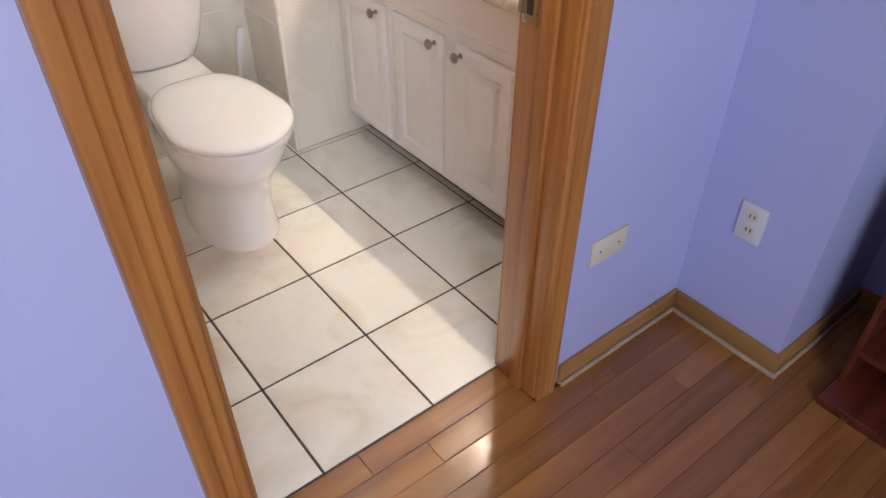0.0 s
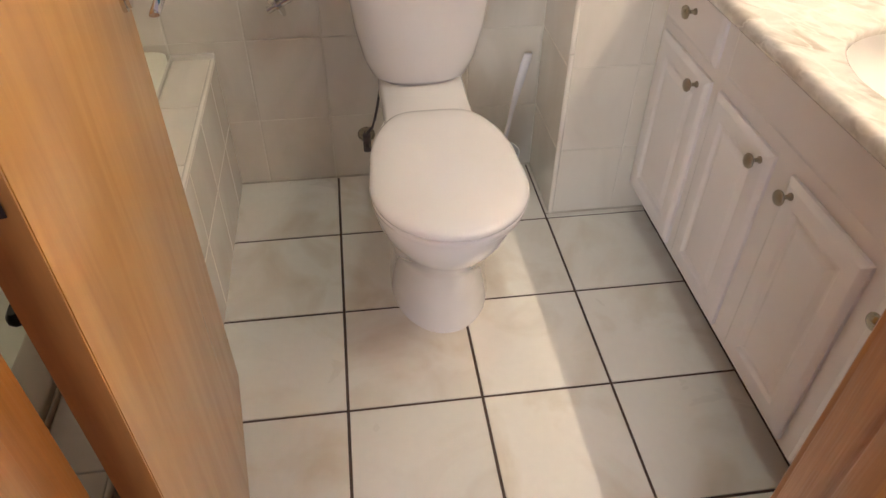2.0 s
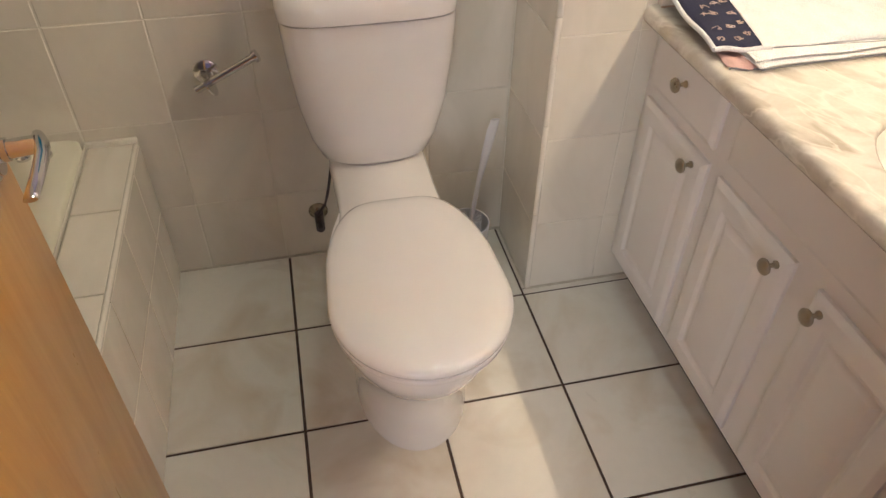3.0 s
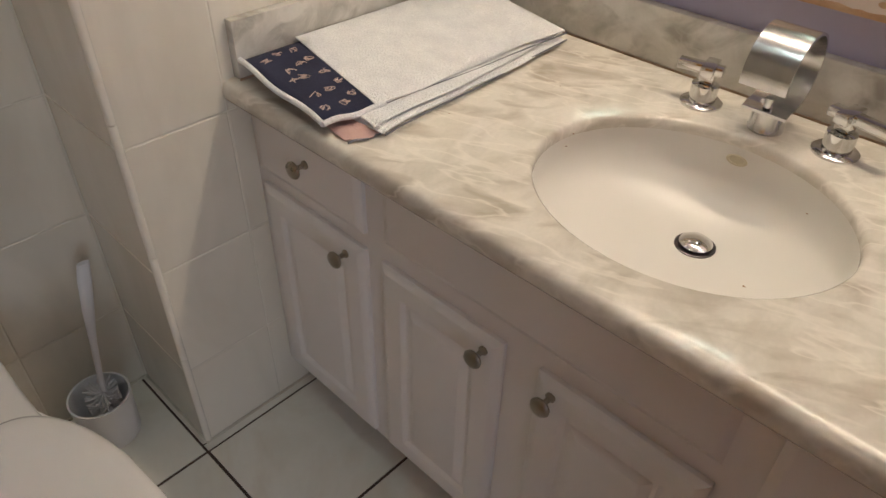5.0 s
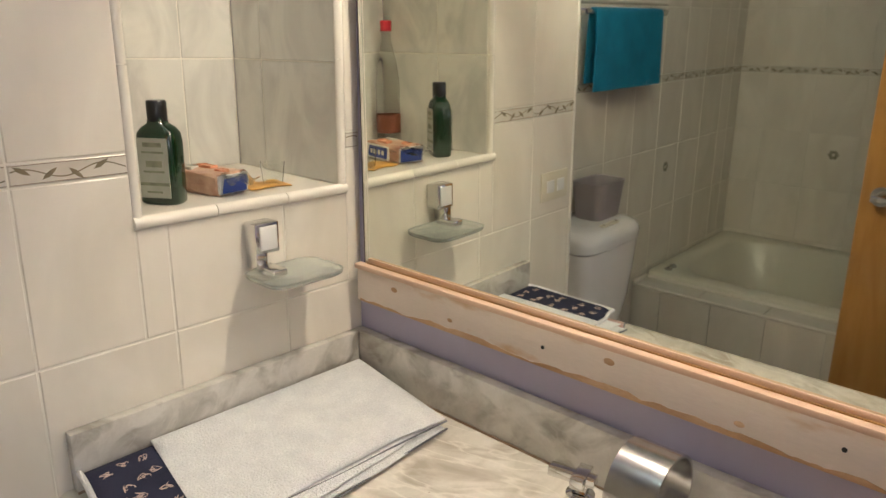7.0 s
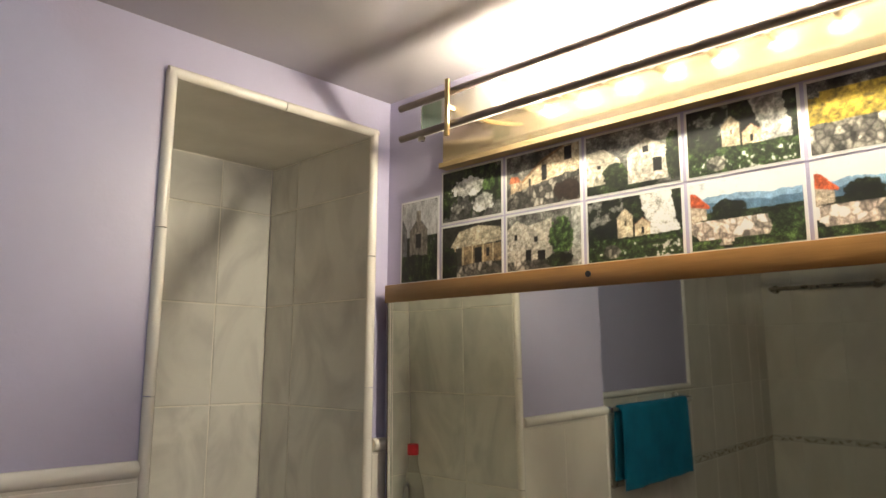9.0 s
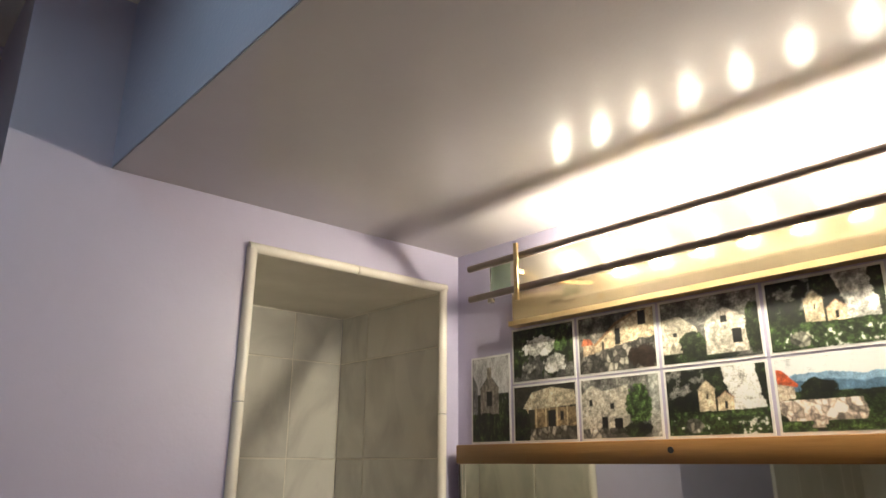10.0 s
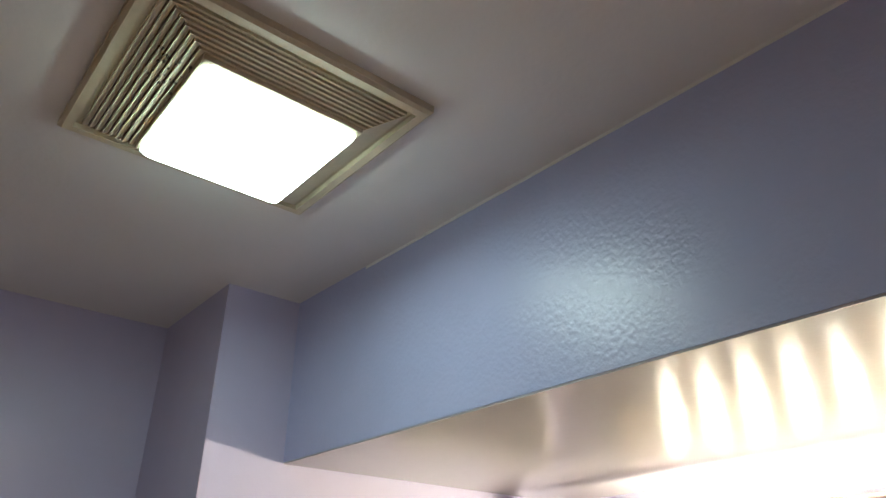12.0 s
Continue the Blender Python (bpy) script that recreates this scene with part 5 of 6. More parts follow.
for p, q, rise in (((1.216, 1.8645), (1.235, 2.098), 0.013), ((1.2155, 1.8645), (1.318, 1.8485), 0.0)):
    pts = [(p[0] + (q[0] - p[0]) * t + 0.002 * math.sin(8 * t), p[1] + (q[1] - p[1]) * t + 0.001 * math.sin(7 * t), CT + 0.0205 + rise * t + 0.0016 * math.sin(9 * t)) for t in [i / 16 for i in range(17)]]
    part("white_hem", tube(bmesh.new(), pts, 0.0046, 10), WHITE_TERRY, towel)
STITCH = mat("grey_stitching", (0.2, 0.2, 0.23), None, 40, 0.9)
for (p, q, z) in (((1.305, 1.8505), (1.743, 1.829), CT + 0.019), ((1.272, 1.797), (1.737, 1.823), CT + 0.009), ((1.2265, 1.8235), (1.285, 1.8095), CT + 0.003)):
    pts = [(p[0] + (q[0] - p[0]) * t, p[1] + (q[1] - p[1]) * t + 0.0015 * math.sin(11 * t), z + 0.001 * math.sin(8 * t)) for t in [i / 16 for i in range(17)]]
    part("grey_piping", tube(bmesh.new(), pts, 0.0016, 8), STITCH, towel)
marks = bmesh.new()
rng = random.Random(9)
for i in range(3):
    for j in range(5):
        u, v = (i + 0.42 + 0.2 * rng.uniform(-1, 1) + 0.36 * (j % 2)) / 3.3, (j + 0.5 + 0.25 * rng.uniform(-1, 1)) / 5.1
        bx, by = 1.229 + 0.090 * u + 0.024 * v, 1.874 + 0.214 * v
        lean = rng.uniform(-0.7, 0.7)
        for q in range(3):
            a0, wid, hgt = rng.uniform(0, 6.28), rng.uniform(0.003, 0.006), rng.uniform(0.005, 0.010)
            swing = rng.choice((0.7, 1.3, 2.1))
            curl = []
            for k in range(7):
                du, dv = -0.004 + 0.004 * q + wid * math.cos(a0 + swing * k), hgt * math.sin(a0 * 2 + 0.9 * k) * 0.9
                curl.append((bx + du * math.cos(lean) - dv * math.sin(lean), by + du * math.sin(lean) + dv * math.cos(lean), CT + 0.0258 + 0.013 * v))
            for pp, qq in zip(curl, curl[1:]):
                rod(marks, pp, qq, 0.00065, seg=4)
tagged(part("scribble", marks, mat("pale_pink_thread", (0.62, 0.46, 0.40), None, 40, 0.9), band), kind="stuff")

pot = thing("plant_pot", (1.683, 1.115, CT), "purple glazed pot with a dried-up trailing plant", "potted plant")
PX, PY = POT
part("pot", lathe(bmesh.new(), [(0.080, CT), (0.085, CT + 0.006), (0.091, CT + 0.08), (0.094, CT + 0.111), (0.0955, CT + 0.103), (0.095, CT + 0.123), (0.091, CT + 0.124), (0.087, CT + 0.119), (0.085, CT + 0.092)], PX, PY, 40), PURPLE, pot, smooth=50)
part("soil", lathe(bmesh.new(), [(0.0845, CT + 0.080), (0.0845, CT + 0.095), (0.04, CT + 0.101), (0.01, CT + 0.099)], PX, PY), SOIL, pot)
stems, leaves = bmesh.new(), bmesh.new()
rng = random.Random(12)
for k in range(36):
    a = rng.uniform(1.0, 4.6)
    r0 = rng.uniform(0.01, 0.06)
    x, y, z = PX + r0 * math.cos(a), PY + r0 * math.sin(a), CT + 0.103
    pts = [(x, y, z)]
    out = rng.uniform(0.09, 0.14) if k % 3 == 0 else rng.uniform(0.03, 0.07)
    steps = 9
    fall = rng.uniform(0.10, 0.15) if k % 3 == 0 else rng.uniform(0.0, 0.05)
    for s in range(1, steps + 1):
        t = s / steps
        a2 = a + 0.4 * math.sin(3 * t + k)
        rr_ = r0 + out * t
        zz = max(CT + 0.103 + 0.05 * math.sin(math.pi * min(t * 1.2, 1)) - fall * t * t, CT + 0.004)
        pts.append((PX + rr_ * math.cos(a2) + rng.uniform(-0.003, 0.003), PY + rr_ * math.sin(a2) + rng.uniform(-0.003, 0.003), zz + rng.uniform(-0.003, 0.003)))
    tube(stems, pts, rng.uniform(0.0003, 0.0009), 5)
    if k % 3 == 0:
        for q in range(12):
            e = Vector(pts[-1 - (q % 2) * (k % 2)])
            bmesh.ops.create_icosphere(leaves, subdivisions=1, radius=0.0027, matrix=Matrix.Translation(e + Vector((rng.uniform(-0.005, 0.005), rng.uniform(-0.005, 0.005), rng.uniform(0, 0.012)))) @ Matrix.Rotation(rng.uniform(0, 3), 4, "X") @ Matrix.Diagonal((1.3, 0.7, 0.4, 1)))
for k in range(60):
    a, b = rng.uniform(0, 6.28), rng.uniform(0, 6.28)
    r, s = rng.uniform(0.01, 0.066), rng.uniform(0.01, 0.066)
    tube(stems, [(PX + r * math.cos(a), PY + r * math.sin(a), CT + 0.100), (PX + (r + s) / 2 * math.cos((a + b) / 2), PY + (r + s) / 2 * math.sin((a + b) / 2), CT + rng.uniform(0.103, 0.127)), (PX + s * math.cos(b), PY + s * math.sin(b), CT + 0.100)], 0.0011, 5)
tagged(part("dry_stem", stems, STRAW, pot), kind="stuff")
tagged(part("dry_leaf", leaves, LEAF, pot), kind="stuff")
bits = bmesh.new()
rng = random.Random(3)
for x, y in ((1.452, 1.60), (1.49, 1.63), (1.40, 1.78), (1.53, 1.30), (1.60, 1.72), (1.34, 1.30)):
    for q in range(rng.choice((1, 1, 2))):
        bmesh.ops.create_icosphere(bits, subdivisions=1, radius=rng.uniform(0.0006, 0.0013), matrix=Matrix.Translation((x + rng.uniform(-0.009, 0.009), y + rng.uniform(-0.009, 0.009), CT + 0.0006)) @ Matrix.Diagonal((1, 1.8, 0.6, 1)))
tagged(solid("crumbs", bits, LEAF, "small brown crumbs of dried plant on the countertop", "debris", (1.45, 1.5, CT)), kind="stuff")

# ---- niche things ----
NZ = 1.166
bottle = thing("mouthwash_bottle", (1.452, 2.215, NZ), "dark green mouthwash bottle with a black cap", "bottle")
BX, BY = 1.458, 2.205
bottle_turn = Matrix.Translation((BX, BY, 0)) @ Matrix.Rotation(radians(-58), 4, "Z") @ Matrix.Translation((-BX, -BY, 0))


def on_bottle(bm):
    bmesh.ops.transform(bm, matrix=bottle_turn, verts=bm.verts)
    return bm


rings = [squircle(BX, BY, w, d, NZ + z, 28, 4) for z, w, d in ((0, 0.031, 0.019), (0.004, 0.034, 0.022), (0.10, 0.034, 0.022), (0.115, 0.032, 0.021), (0.124, 0.024, 0.018), (0.130, 0.014, 0.014), (0.140, 0.013, 0.013))]
part("bottle_body", on_bottle(loft(bmesh.new(), rings)), GREEN_GLASS, bottle, smooth=50)
part("cap", lathe(bmesh.new(), [(0.0145, NZ + 0.133), (0.0155, NZ + 0.136), (0.0155, NZ + 0.163), (0.014, NZ + 0.166)], BX, BY, 24), BLACK, bottle)
for back in (False, True):
    def face_box(a, b, z0, z1, lift):
        y0, y1 = (BY + 0.0222, BY + 0.0226 + lift) if back else (BY - 0.0226 - lift, BY - 0.0222)
        return on_bottle(boxes((BX + a, BX + b, y0, y1, NZ + z0, NZ + z1)))
    lab = part("label", face_box(-0.026, 0.026, 0.012, 0.108, 0.0004), BOTTLE_PAPER, bottle, smooth=None)
    for a, b, z, h in ((-0.016, 0.016, 0.094, 0.007), (-0.019, 0.019, 0.084, 0.003), (-0.013, 0.015, 0.062, 0.010), (-0.018, 0.018, 0.053, 0.003), (-0.025, 0.025, 0.032, 0.005), (-0.015, 0.012, 0.020, 0.003)):
        part("label_bar", face_box(a, b, z, z + h, 0.0008), GREY_INK, lab, smooth=None)
soap = thing("soap_pack", (1.607, 2.265, NZ), "wrapped multipack of bar soap in orange and blue print", "soap pack")
spm = pose(1.562, 2.240, NZ, 0, 0, -80)


def crumpled(dims, seed, amount, cuts=5):
    """A soft wrapped block with dented faces."""
    bm = boxes(dims, bev=0.004)
    bmesh.ops.subdivide_edges(bm, edges=[e for e in bm.edges if e.calc_length() > 0.02], cuts=cuts, use_grid_fill=True)
    rg = random.Random(seed)
    for v in bm.verts:
        v.co += Vector((rg.uniform(-1, 1), rg.uniform(-1, 1), rg.uniform(-0.6, 1))) * amount
    bmesh.ops.transform(bm, matrix=spm, verts=bm.verts)
    return bm


part("pack", crumpled((-0.07, 0.055, -0.033, 0.033, 0.0, 0.038), 5, 0.003), BAR_SOAP, soap)
for n_, d in enumerate(((-0.066, -0.028, -0.0365, -0.034, 0.004, 0.034), (0.0555, 0.0585, -0.031, 0.031, 0.003, 0.036), (-0.066, 0.02, 0.034, 0.0365, 0.003, 0.034))):
    part("white_panel", crumpled(d, 30 + n_, 0.0006, 2), PLASTIC, soap, smooth=None)
for d in ((0.0586, 0.0592, -0.025, 0.029, 0.005, 0.031), (-0.06, 0.014, 0.0366, 0.0374, 0.007, 0.031)):
    blue = boxes(d)
    for v in blue.verts:
        if v.co.z > 0.02 and (v.co.x < 0.03 or v.co.y < 0):
            v.co.x += 0.006
    bmesh.ops.transform(blue, matrix=spm, verts=blue.verts)
    panel = part("blue_panel", blue, LABEL_BLUE, soap, smooth=None)
    wide = d[1] - d[0] > 0.01
    for q in range(4):
        if wide:
            u0, yy_ = d[0] + (d[1] - d[0]) * (0.15 + 0.2 * q), (d[2] - 0.0006 if d[2] < 0 else d[3])
            bar = (u0, u0 + (d[1] - d[0]) * 0.12, yy_, yy_ + 0.0006, 0.014, 0.024)
        else:
            bar = (0.0593, 0.0597, -0.018 + 0.011 * q, -0.011 + 0.011 * q, 0.012, 0.021 + 0.003 * (q % 2))
        bm = boxes(bar)
        bmesh.ops.transform(bm, matrix=spm, verts=bm.verts)
        part("label_bar", bm, PLASTIC, panel, smooth=None)
for n_, (u0, v0, w0, mt) in enumerate(((-0.055, -0.02, 0.03, LABEL), (-0.045, 0.006, 0.04, RED_PRINT), (0.025, -0.012, 0.022, RED_PRINT))):
    part("wrapper_fold", crumpled((u0, u0 + w0, v0, v0 + 0.018, 0.0385, 0.0412), 50 + n_, 0.0010, 3), mt, soap, smooth=None)
flap = bmesh.new()
grid_ = [[flap.verts.new((0.056 + 0.008 * a, -0.03 + 0.006 * b + 0.002 * math.sin(3 * a + b), 0.036 + 0.006 * math.sin(1.3 * a + 0.8 * b) - 0.002 * a)) for b in range(11)] for a in range(6)]
for a in range(5):
    for b in range(10):
        flap.faces.new((grid_[a][b], grid_[a][b + 1], grid_[a + 1][b + 1], grid_[a + 1][b]))
bmesh.ops.solidify(flap, geom=flap.faces[:], thickness=0.0006)
bmesh.ops.transform(flap, matrix=spm, verts=flap.verts)
part("open_flap", flap, PET, soap, "torn clear wrapper flap", smooth=60)
cup = thing("plastic_cup", (1.68, 2.23, NZ), "clear plastic cup lying over an orange wrapper", "cup")
part("cup_wall", lathe_on(bmesh.new(), [(0.018, 0.0), (0.023, 0.042), (0.0218, 0.042), (0.0168, 0.002)], pose(1.675, 2.215, NZ + 0.001, 0, 0, 0)), PET, cup, smooth=50)
wr = solid("wrapper", sheet(bmesh.new(), [(1.61, 2.19), (1.69, 2.18), (1.70, 2.24), (1.62, 2.25)], NZ, 0.006, 8, 10, 8, 0.004), mat("orange_wrapper", (0.6, 0.33, 0.08), (0.5, 0.25, 0.06), 40, 0.4), "crumpled orange wrapper on the niche shelf", "wrapper", (1.65, 2.21, NZ))
clear_bottle = thing("clear_bottle", (1.414, 2.422, NZ), "clear plastic bottle with a red cap", "bottle")
part("bottle_body", lathe(bmesh.new(), [(0.028, NZ), (0.030, NZ + 0.004), (0.030, NZ + 0.15), (0.024, NZ + 0.20), (0.011, NZ + 0.255), (0.011, NZ + 0.28)], 1.414, 2.422), PET, clear_bottle)
part("liquid_label", lathe(bmesh.new(), [(0.0305, NZ + 0.03), (0.0305, NZ + 0.075)], 1.414, 2.422, cap0=False, cap1=False), mat("brown_label", (0.2, 0.06, 0.03), None, 10, 0.5), clear_bottle)
part("cap", lathe(bmesh.new(), [(0.0135, NZ + 0.275), (0.014, NZ + 0.298), (0.012, NZ + 0.300)], 1.414, 2.422), RED, clear_bottle)

dish = thing("soap_dish", (1.6, 2.09, 1.05), "wall-mounted glass soap dish on a chrome bracket", "soap dish")
part("bracket", boxes((1.547, 1.594, 2.084, 2.1195, 1.080, 1.133), (1.549, 1.572, 2.088, 2.1195, 1.052, 1.085), bev=0.003), CHROME, dish)
part("inlay", boxes((1.5545, 1.5885, 2.0805, 2.0843, 1.087, 1.128), bev=0.002), PLASTIC, dish, "white square inlay")
part("arm", boxes((1.556, 1.584, 2.05, 2.1, 1.047, 1.059), bev=0.002), CHROME, dish)
DXC, DYC = 1.602, 2.055
rings = [squircle(DXC, DYC, 0.071, 0.052, 1.040, 32, 5), squircle(DXC, DYC, 0.074, 0.055, 1.043, 32, 5), squircle(DXC, DYC, 0.075, 0.056, 1.050, 32, 5), squircle(DXC, DYC, 0.066, 0.047, 1.049, 32, 5), squircle(DXC, DYC, 0.062, 0.043, 1.045, 32, 5)]
MILKY = mat("milky_textured_glass", (0.93, 0.95, 0.91), (0.86, 0.90, 0.85), 30, 0.12, bump=0.6, bump_scale=160)
MILKY.node_tree.nodes["Principled BSDF"].inputs["Transmission Weight"].default_value = 0.78
part("glass_tray", loft(bmesh.new(), rings), MILKY, dish, smooth=50)

switch = thing("light_switch", (1.105, PILLAR_Y, 1.05), "ivory rocker switch plate on the cream tiles", "light switch")
part("cover_plate", boxes((1.052, 1.170, 2.114, 2.1198, 1.012, 1.088), bev=0.002), IVORY, switch)
for x in (1.088, 1.134):
    part("rocker", boxes((x - 0.016, x + 0.016, 2.1105, 2.1142, 1.034, 1.066), bev=0.0015), PLASTIC, switch)

basket = thing("storage_basket", (0.55, 2.27, 0.835), "small mauve-grey plastic basket on the toilet tank", "basket")
part("basket_wall", loft(bmesh.new(), [squircle(0.590, 2.285, w, d, z, 36, 5) for w, d, z in ((0.070, 0.048, 0.833), (0.073, 0.051, 0.838), (0.086, 0.062, 0.955), (0.088, 0.064, 0.957), (0.084, 0.060, 0.955), (0.070, 0.048, 0.842))]), BASKET, basket, smooth=40)

towel_bar = thing("towel_bar", (0.3, 2.34, 1.5), "chrome towel bar on the tiled wall", "towel bar")
part("bar", rod(bmesh.new(), (0.11, 2.325, 1.492), (0.66, 2.325, 1.492), 0.008), CHROME, towel_bar)
for x in (0.115, 0.655):
    part("post", rod(rod(bmesh.new(), (x, 2.3845, 1.492), (x, 2.376, 1.492), 0.022), (x, 2.376, 1.492), (x, 2.322, 1.492), 0.011), CHROME, towel_bar)
hung = bmesh.new()
prof = [(2.345, 1.27), (2.343, 1.40), (2.338, 1.49), (2.331, 1.504), (2.322, 1.506), (2.314, 1.503), (2.309, 1.49), (2.306, 1.40), (2.304, 1.245)]
inner = [(2.3085, 1.245), (2.3105, 1.40), (2.3125, 1.485), (2.3225, 1.5015), (2.3265, 1.5015), (2.3345, 1.485), (2.339, 1.40), (2.341, 1.27)]
rings = []
for k in range(25):
    x = 0.165 + 0.455 * k / 24
    rings.append([(x, y + 0.002 * math.sin(k * 0.9 + 20 * z) * (1.5 - z) * 8, z) for y, z in prof + inner])
solid("hanging_towel", loft(hung, rings), TEAL, "teal terry towel folded over the towel bar", "towel", (0.3, 2.325, 1.25), smooth=70)

rod_ = thing("shower_rod", (-0.02, 1.6, 1.95), "white shower curtain rod across the tub alcove", "shower rod")
part("pole", rod(bmesh.new(), (-0.035, 0.885, 2.0), (-0.035, 2.375, 2.0), 0.0125, seg=20), PLASTIC, rod_)
part("end_flange", rod(bmesh.new(), (-0.035, 2.375, 2.0), (-0.035, 2.3845, 2.0), 0.024, seg=20), PLASTIC, rod_)
bar2 = thing("grab_bar", (-0.8, 1.7, 1.9), "slim metal rail high on the tub wall", "rail")
part("bar", rod(bmesh.new(), (-0.79, 1.2, 1.93), (-0.79, 2.33, 1.93), 0.009), NICKEL, bar2)
for y in (1.25, 1.9, 2.32):
    part("bracket", rod(rod(bmesh.new(), (-0.8495, y, 1.93), (-0.79, y, 1.93), 0.008), (-0.8495, y, 1.93), (-0.842, y, 1.93), 0.02), NICKEL, bar2)

# ---- tiles and planks ----
TILES = {}


def tile_mesh(w, h, material, thick=0.0045, bev=0.0016, name="tile"):
    """A tile that lies in x and z and looks along -y."""
    key = (round(w, 4), round(h, 4), material.name, thick)
    if key not in TILES:
        lo = lambda g, y: [(g, y, g), (w - g, y, g), (w - g, y, h - g), (g, y, h - g)]
        bm = loft(bmesh.new(), [lo(0, 0), lo(0, -thick + bev * 0.6), lo(bev, -thick)], cap0=False)
        TILES[key] = finish(name, bm, material)
    return TILES[key]


def vine_mesh(w, h):
    """A winding stem with leaves between two fine lines, raised on a border tile."""
    key = (round(w, 4), round(h, 4))
    if key in VINES:
        return VINES[key]
    bm, y = bmesh.new(), -0.0063
    stem = lambda u: h / 2 + 0.24 * h * math.sin(2 * math.pi * u / 0.103 + 0.6)
    n_ = max(4, int(w / 0.008))
    rings = []
    for i in range(n_ + 1):
        u = 0.002 + (w - 0.004) * i / n_
        z = stem(u)
        rings.append([(u, y, z - 0.0009), (u, y, z + 0.0009), (u, y + 0.001, z + 0.0009), (u, y + 0.001, z - 0.0009)])
    loft(bm, rings)
    u, k = 0.016, 0
    while u < w - 0.016:
        up_ = 1 if k % 2 else -1
        a = up_ * (0.55 + 0.1 * (k % 3))
        c, s = math.cos(a), math.sin(a)
        half, wide = 0.0125, 0.0033
        pts = [(-half, 0), (-half * 0.3, wide), (half * 0.4, wide * 0.8), (half, 0), (half * 0.4, -wide * 0.8), (-half * 0.3, -wide)]
        z = min(max(stem(u) + up_ * 0.002, 0.010), h - 0.010)
        loft(bm, [[(u + c * p - s * q, yy, z + s * p + c * q) for p, q in pts] for yy in (y + 0.0012, y - 0.0002)])
        u, k = u + 0.034, k + 1
    for z in (0.0018, h - 0.0026):
        box(bm, 0.001, w - 0.001, y - 0.0004, y + 0.001, z, z + 0.0008)
    VINES[key] = finish("vine", bm, VINE)
    return VINES[key]


def lay(parent, material, m, us, vs, gap=0.0026, keep=None, thick=0.006, name="tile"):
    """Tiles between the joints us and vs, in a frame m whose x runs along, z up and -y out."""
    for u0, u1 in zip(us, us[1:]):
        for v0, v1 in zip(vs, vs[1:]):
            if keep and not keep((u0 + u1) / 2, (v0 + v1) / 2):
                continue
            ob = new(name, tile_mesh(u1 - u0 - gap, v1 - v0 - gap, material, thick, name=name))
            ob.parent = parent
            ob.matrix_basis = m @ Matrix.Translation((u0 + gap / 2, 0, v0 + gap / 2))
            if name == "border_tile":
                vine = new("vine", vine_mesh(u1 - u0 - gap, v1 - v0 - gap))
                vine.parent = ob


ZS = [0.0, 0.22, 0.47, 0.72, 0.975, 1.234]
ZUP = [1.266, 1.516]
ZTALL = [1.266, 1.516, 1.766, 2.016, 2.266, CEIL - 0.001]
STRIP = mat("cream_border_tile", (0.68, 0.63, 0.55), (0.58, 0.53, 0.45), 9, 0.15, distort=1.5)
VINE = mat("dark_vine_glaze", (0.16, 0.14, 0.09), (0.26, 0.20, 0.13), 30, 0.25)
VINES = {}
XN = [-0.018, 0.187, 0.393, 0.599, 0.805, PILLAR_X - 0.007]
XT = [WEST + 0.006, -0.842 + 0.1, -0.636, -0.43, -0.224, -0.02]
YW = [0.9 - 0.02, 1.02, 1.226, 1.432, 1.638, 1.844, 2.05, 2.256, NORTH - 0.006]
north = Matrix.Translation((0, NORTH, 0))
for us, vv in ((XN, ZS), (XN, ZUP), (XT, ZS), (XT, ZTALL)):
    lay(wall_north, WALL_TILE, north, us, vv)
lay(wall_north, STRIP, north, XN, [1.234, 1.266], name="border_tile")
lay(wall_north, STRIP, north, XT, [1.234, 1.266], name="border_tile")
west = Matrix.Translation((WEST, 0, 0)) @ Matrix.Rotation(radians(90), 4, "Z")
for vv in (ZS, ZTALL):
    lay(wall_west, WALL_TILE, west, YW, vv)
lay(wall_west, STRIP, west, YW, [1.234, 1.266], name="border_tile")
XP = [PILLAR_X - 0.003, 1.210, 1.416, 1.629, EAST - 0.001]
py = Matrix.Translation((0, PILLAR_Y, 0))
lay(wall_niche, WALL_TILE, py, XP, ZS[:5])
lay(wall_niche, WALL_TILE, py, XP[:2], ZS[4:])
lay(wall_niche, WALL_TILE, py, [1.210, nx0 - 0.009], [0.975, 1.234])
lay(wall_niche, WALL_TILE, py, [nx0 - 0.009, 1.416, 1.629, nx1 + 0.006, EAST - 0.001], [0.975, nz0 - 0.013], keep=lambda u, v: u < nx1)
lay(wall_niche, WALL_TILE, py, [nx1 + 0.004, EAST - 0.001], [0.975, 1.234])
for us in ([PILLAR_X - 0.003, 1.210], [1.210, nx0 - 0.009], [nx1 + 0.004, EAST - 0.001]):
    lay(wall_niche, WALL_TILE, py, us, ZUP)
    lay(wall_niche, STRIP, py, us, [1.234, 1.266], name="border_tile")
ps = Matrix.Translation((PILLAR_X, 0, 0)) @ Matrix.Rotation(radians(-90), 4, "Z")
for vv in (ZS, ZUP):
    lay(wall_niche, WALL_TILE, ps, [-(NORTH - 0.006), -(PILLAR_Y - 0.003)], vv)
lay(wall_niche, STRIP, ps, [-(NORTH - 0.006), -(PILLAR_Y - 0.003)], [1.234, 1.266], name="border_tile")
# niche inside
ZN = [nz0 + 0.001, 1.389, 1.588, 1.788, 1.988, nz1 - 0.006]
lay(wall_niche, NICHE_TILE, Matrix.Translation((0, ny + 0.006, 0)), [nx0 + 0.006, 1.645, nx1 - 0.006], ZN)
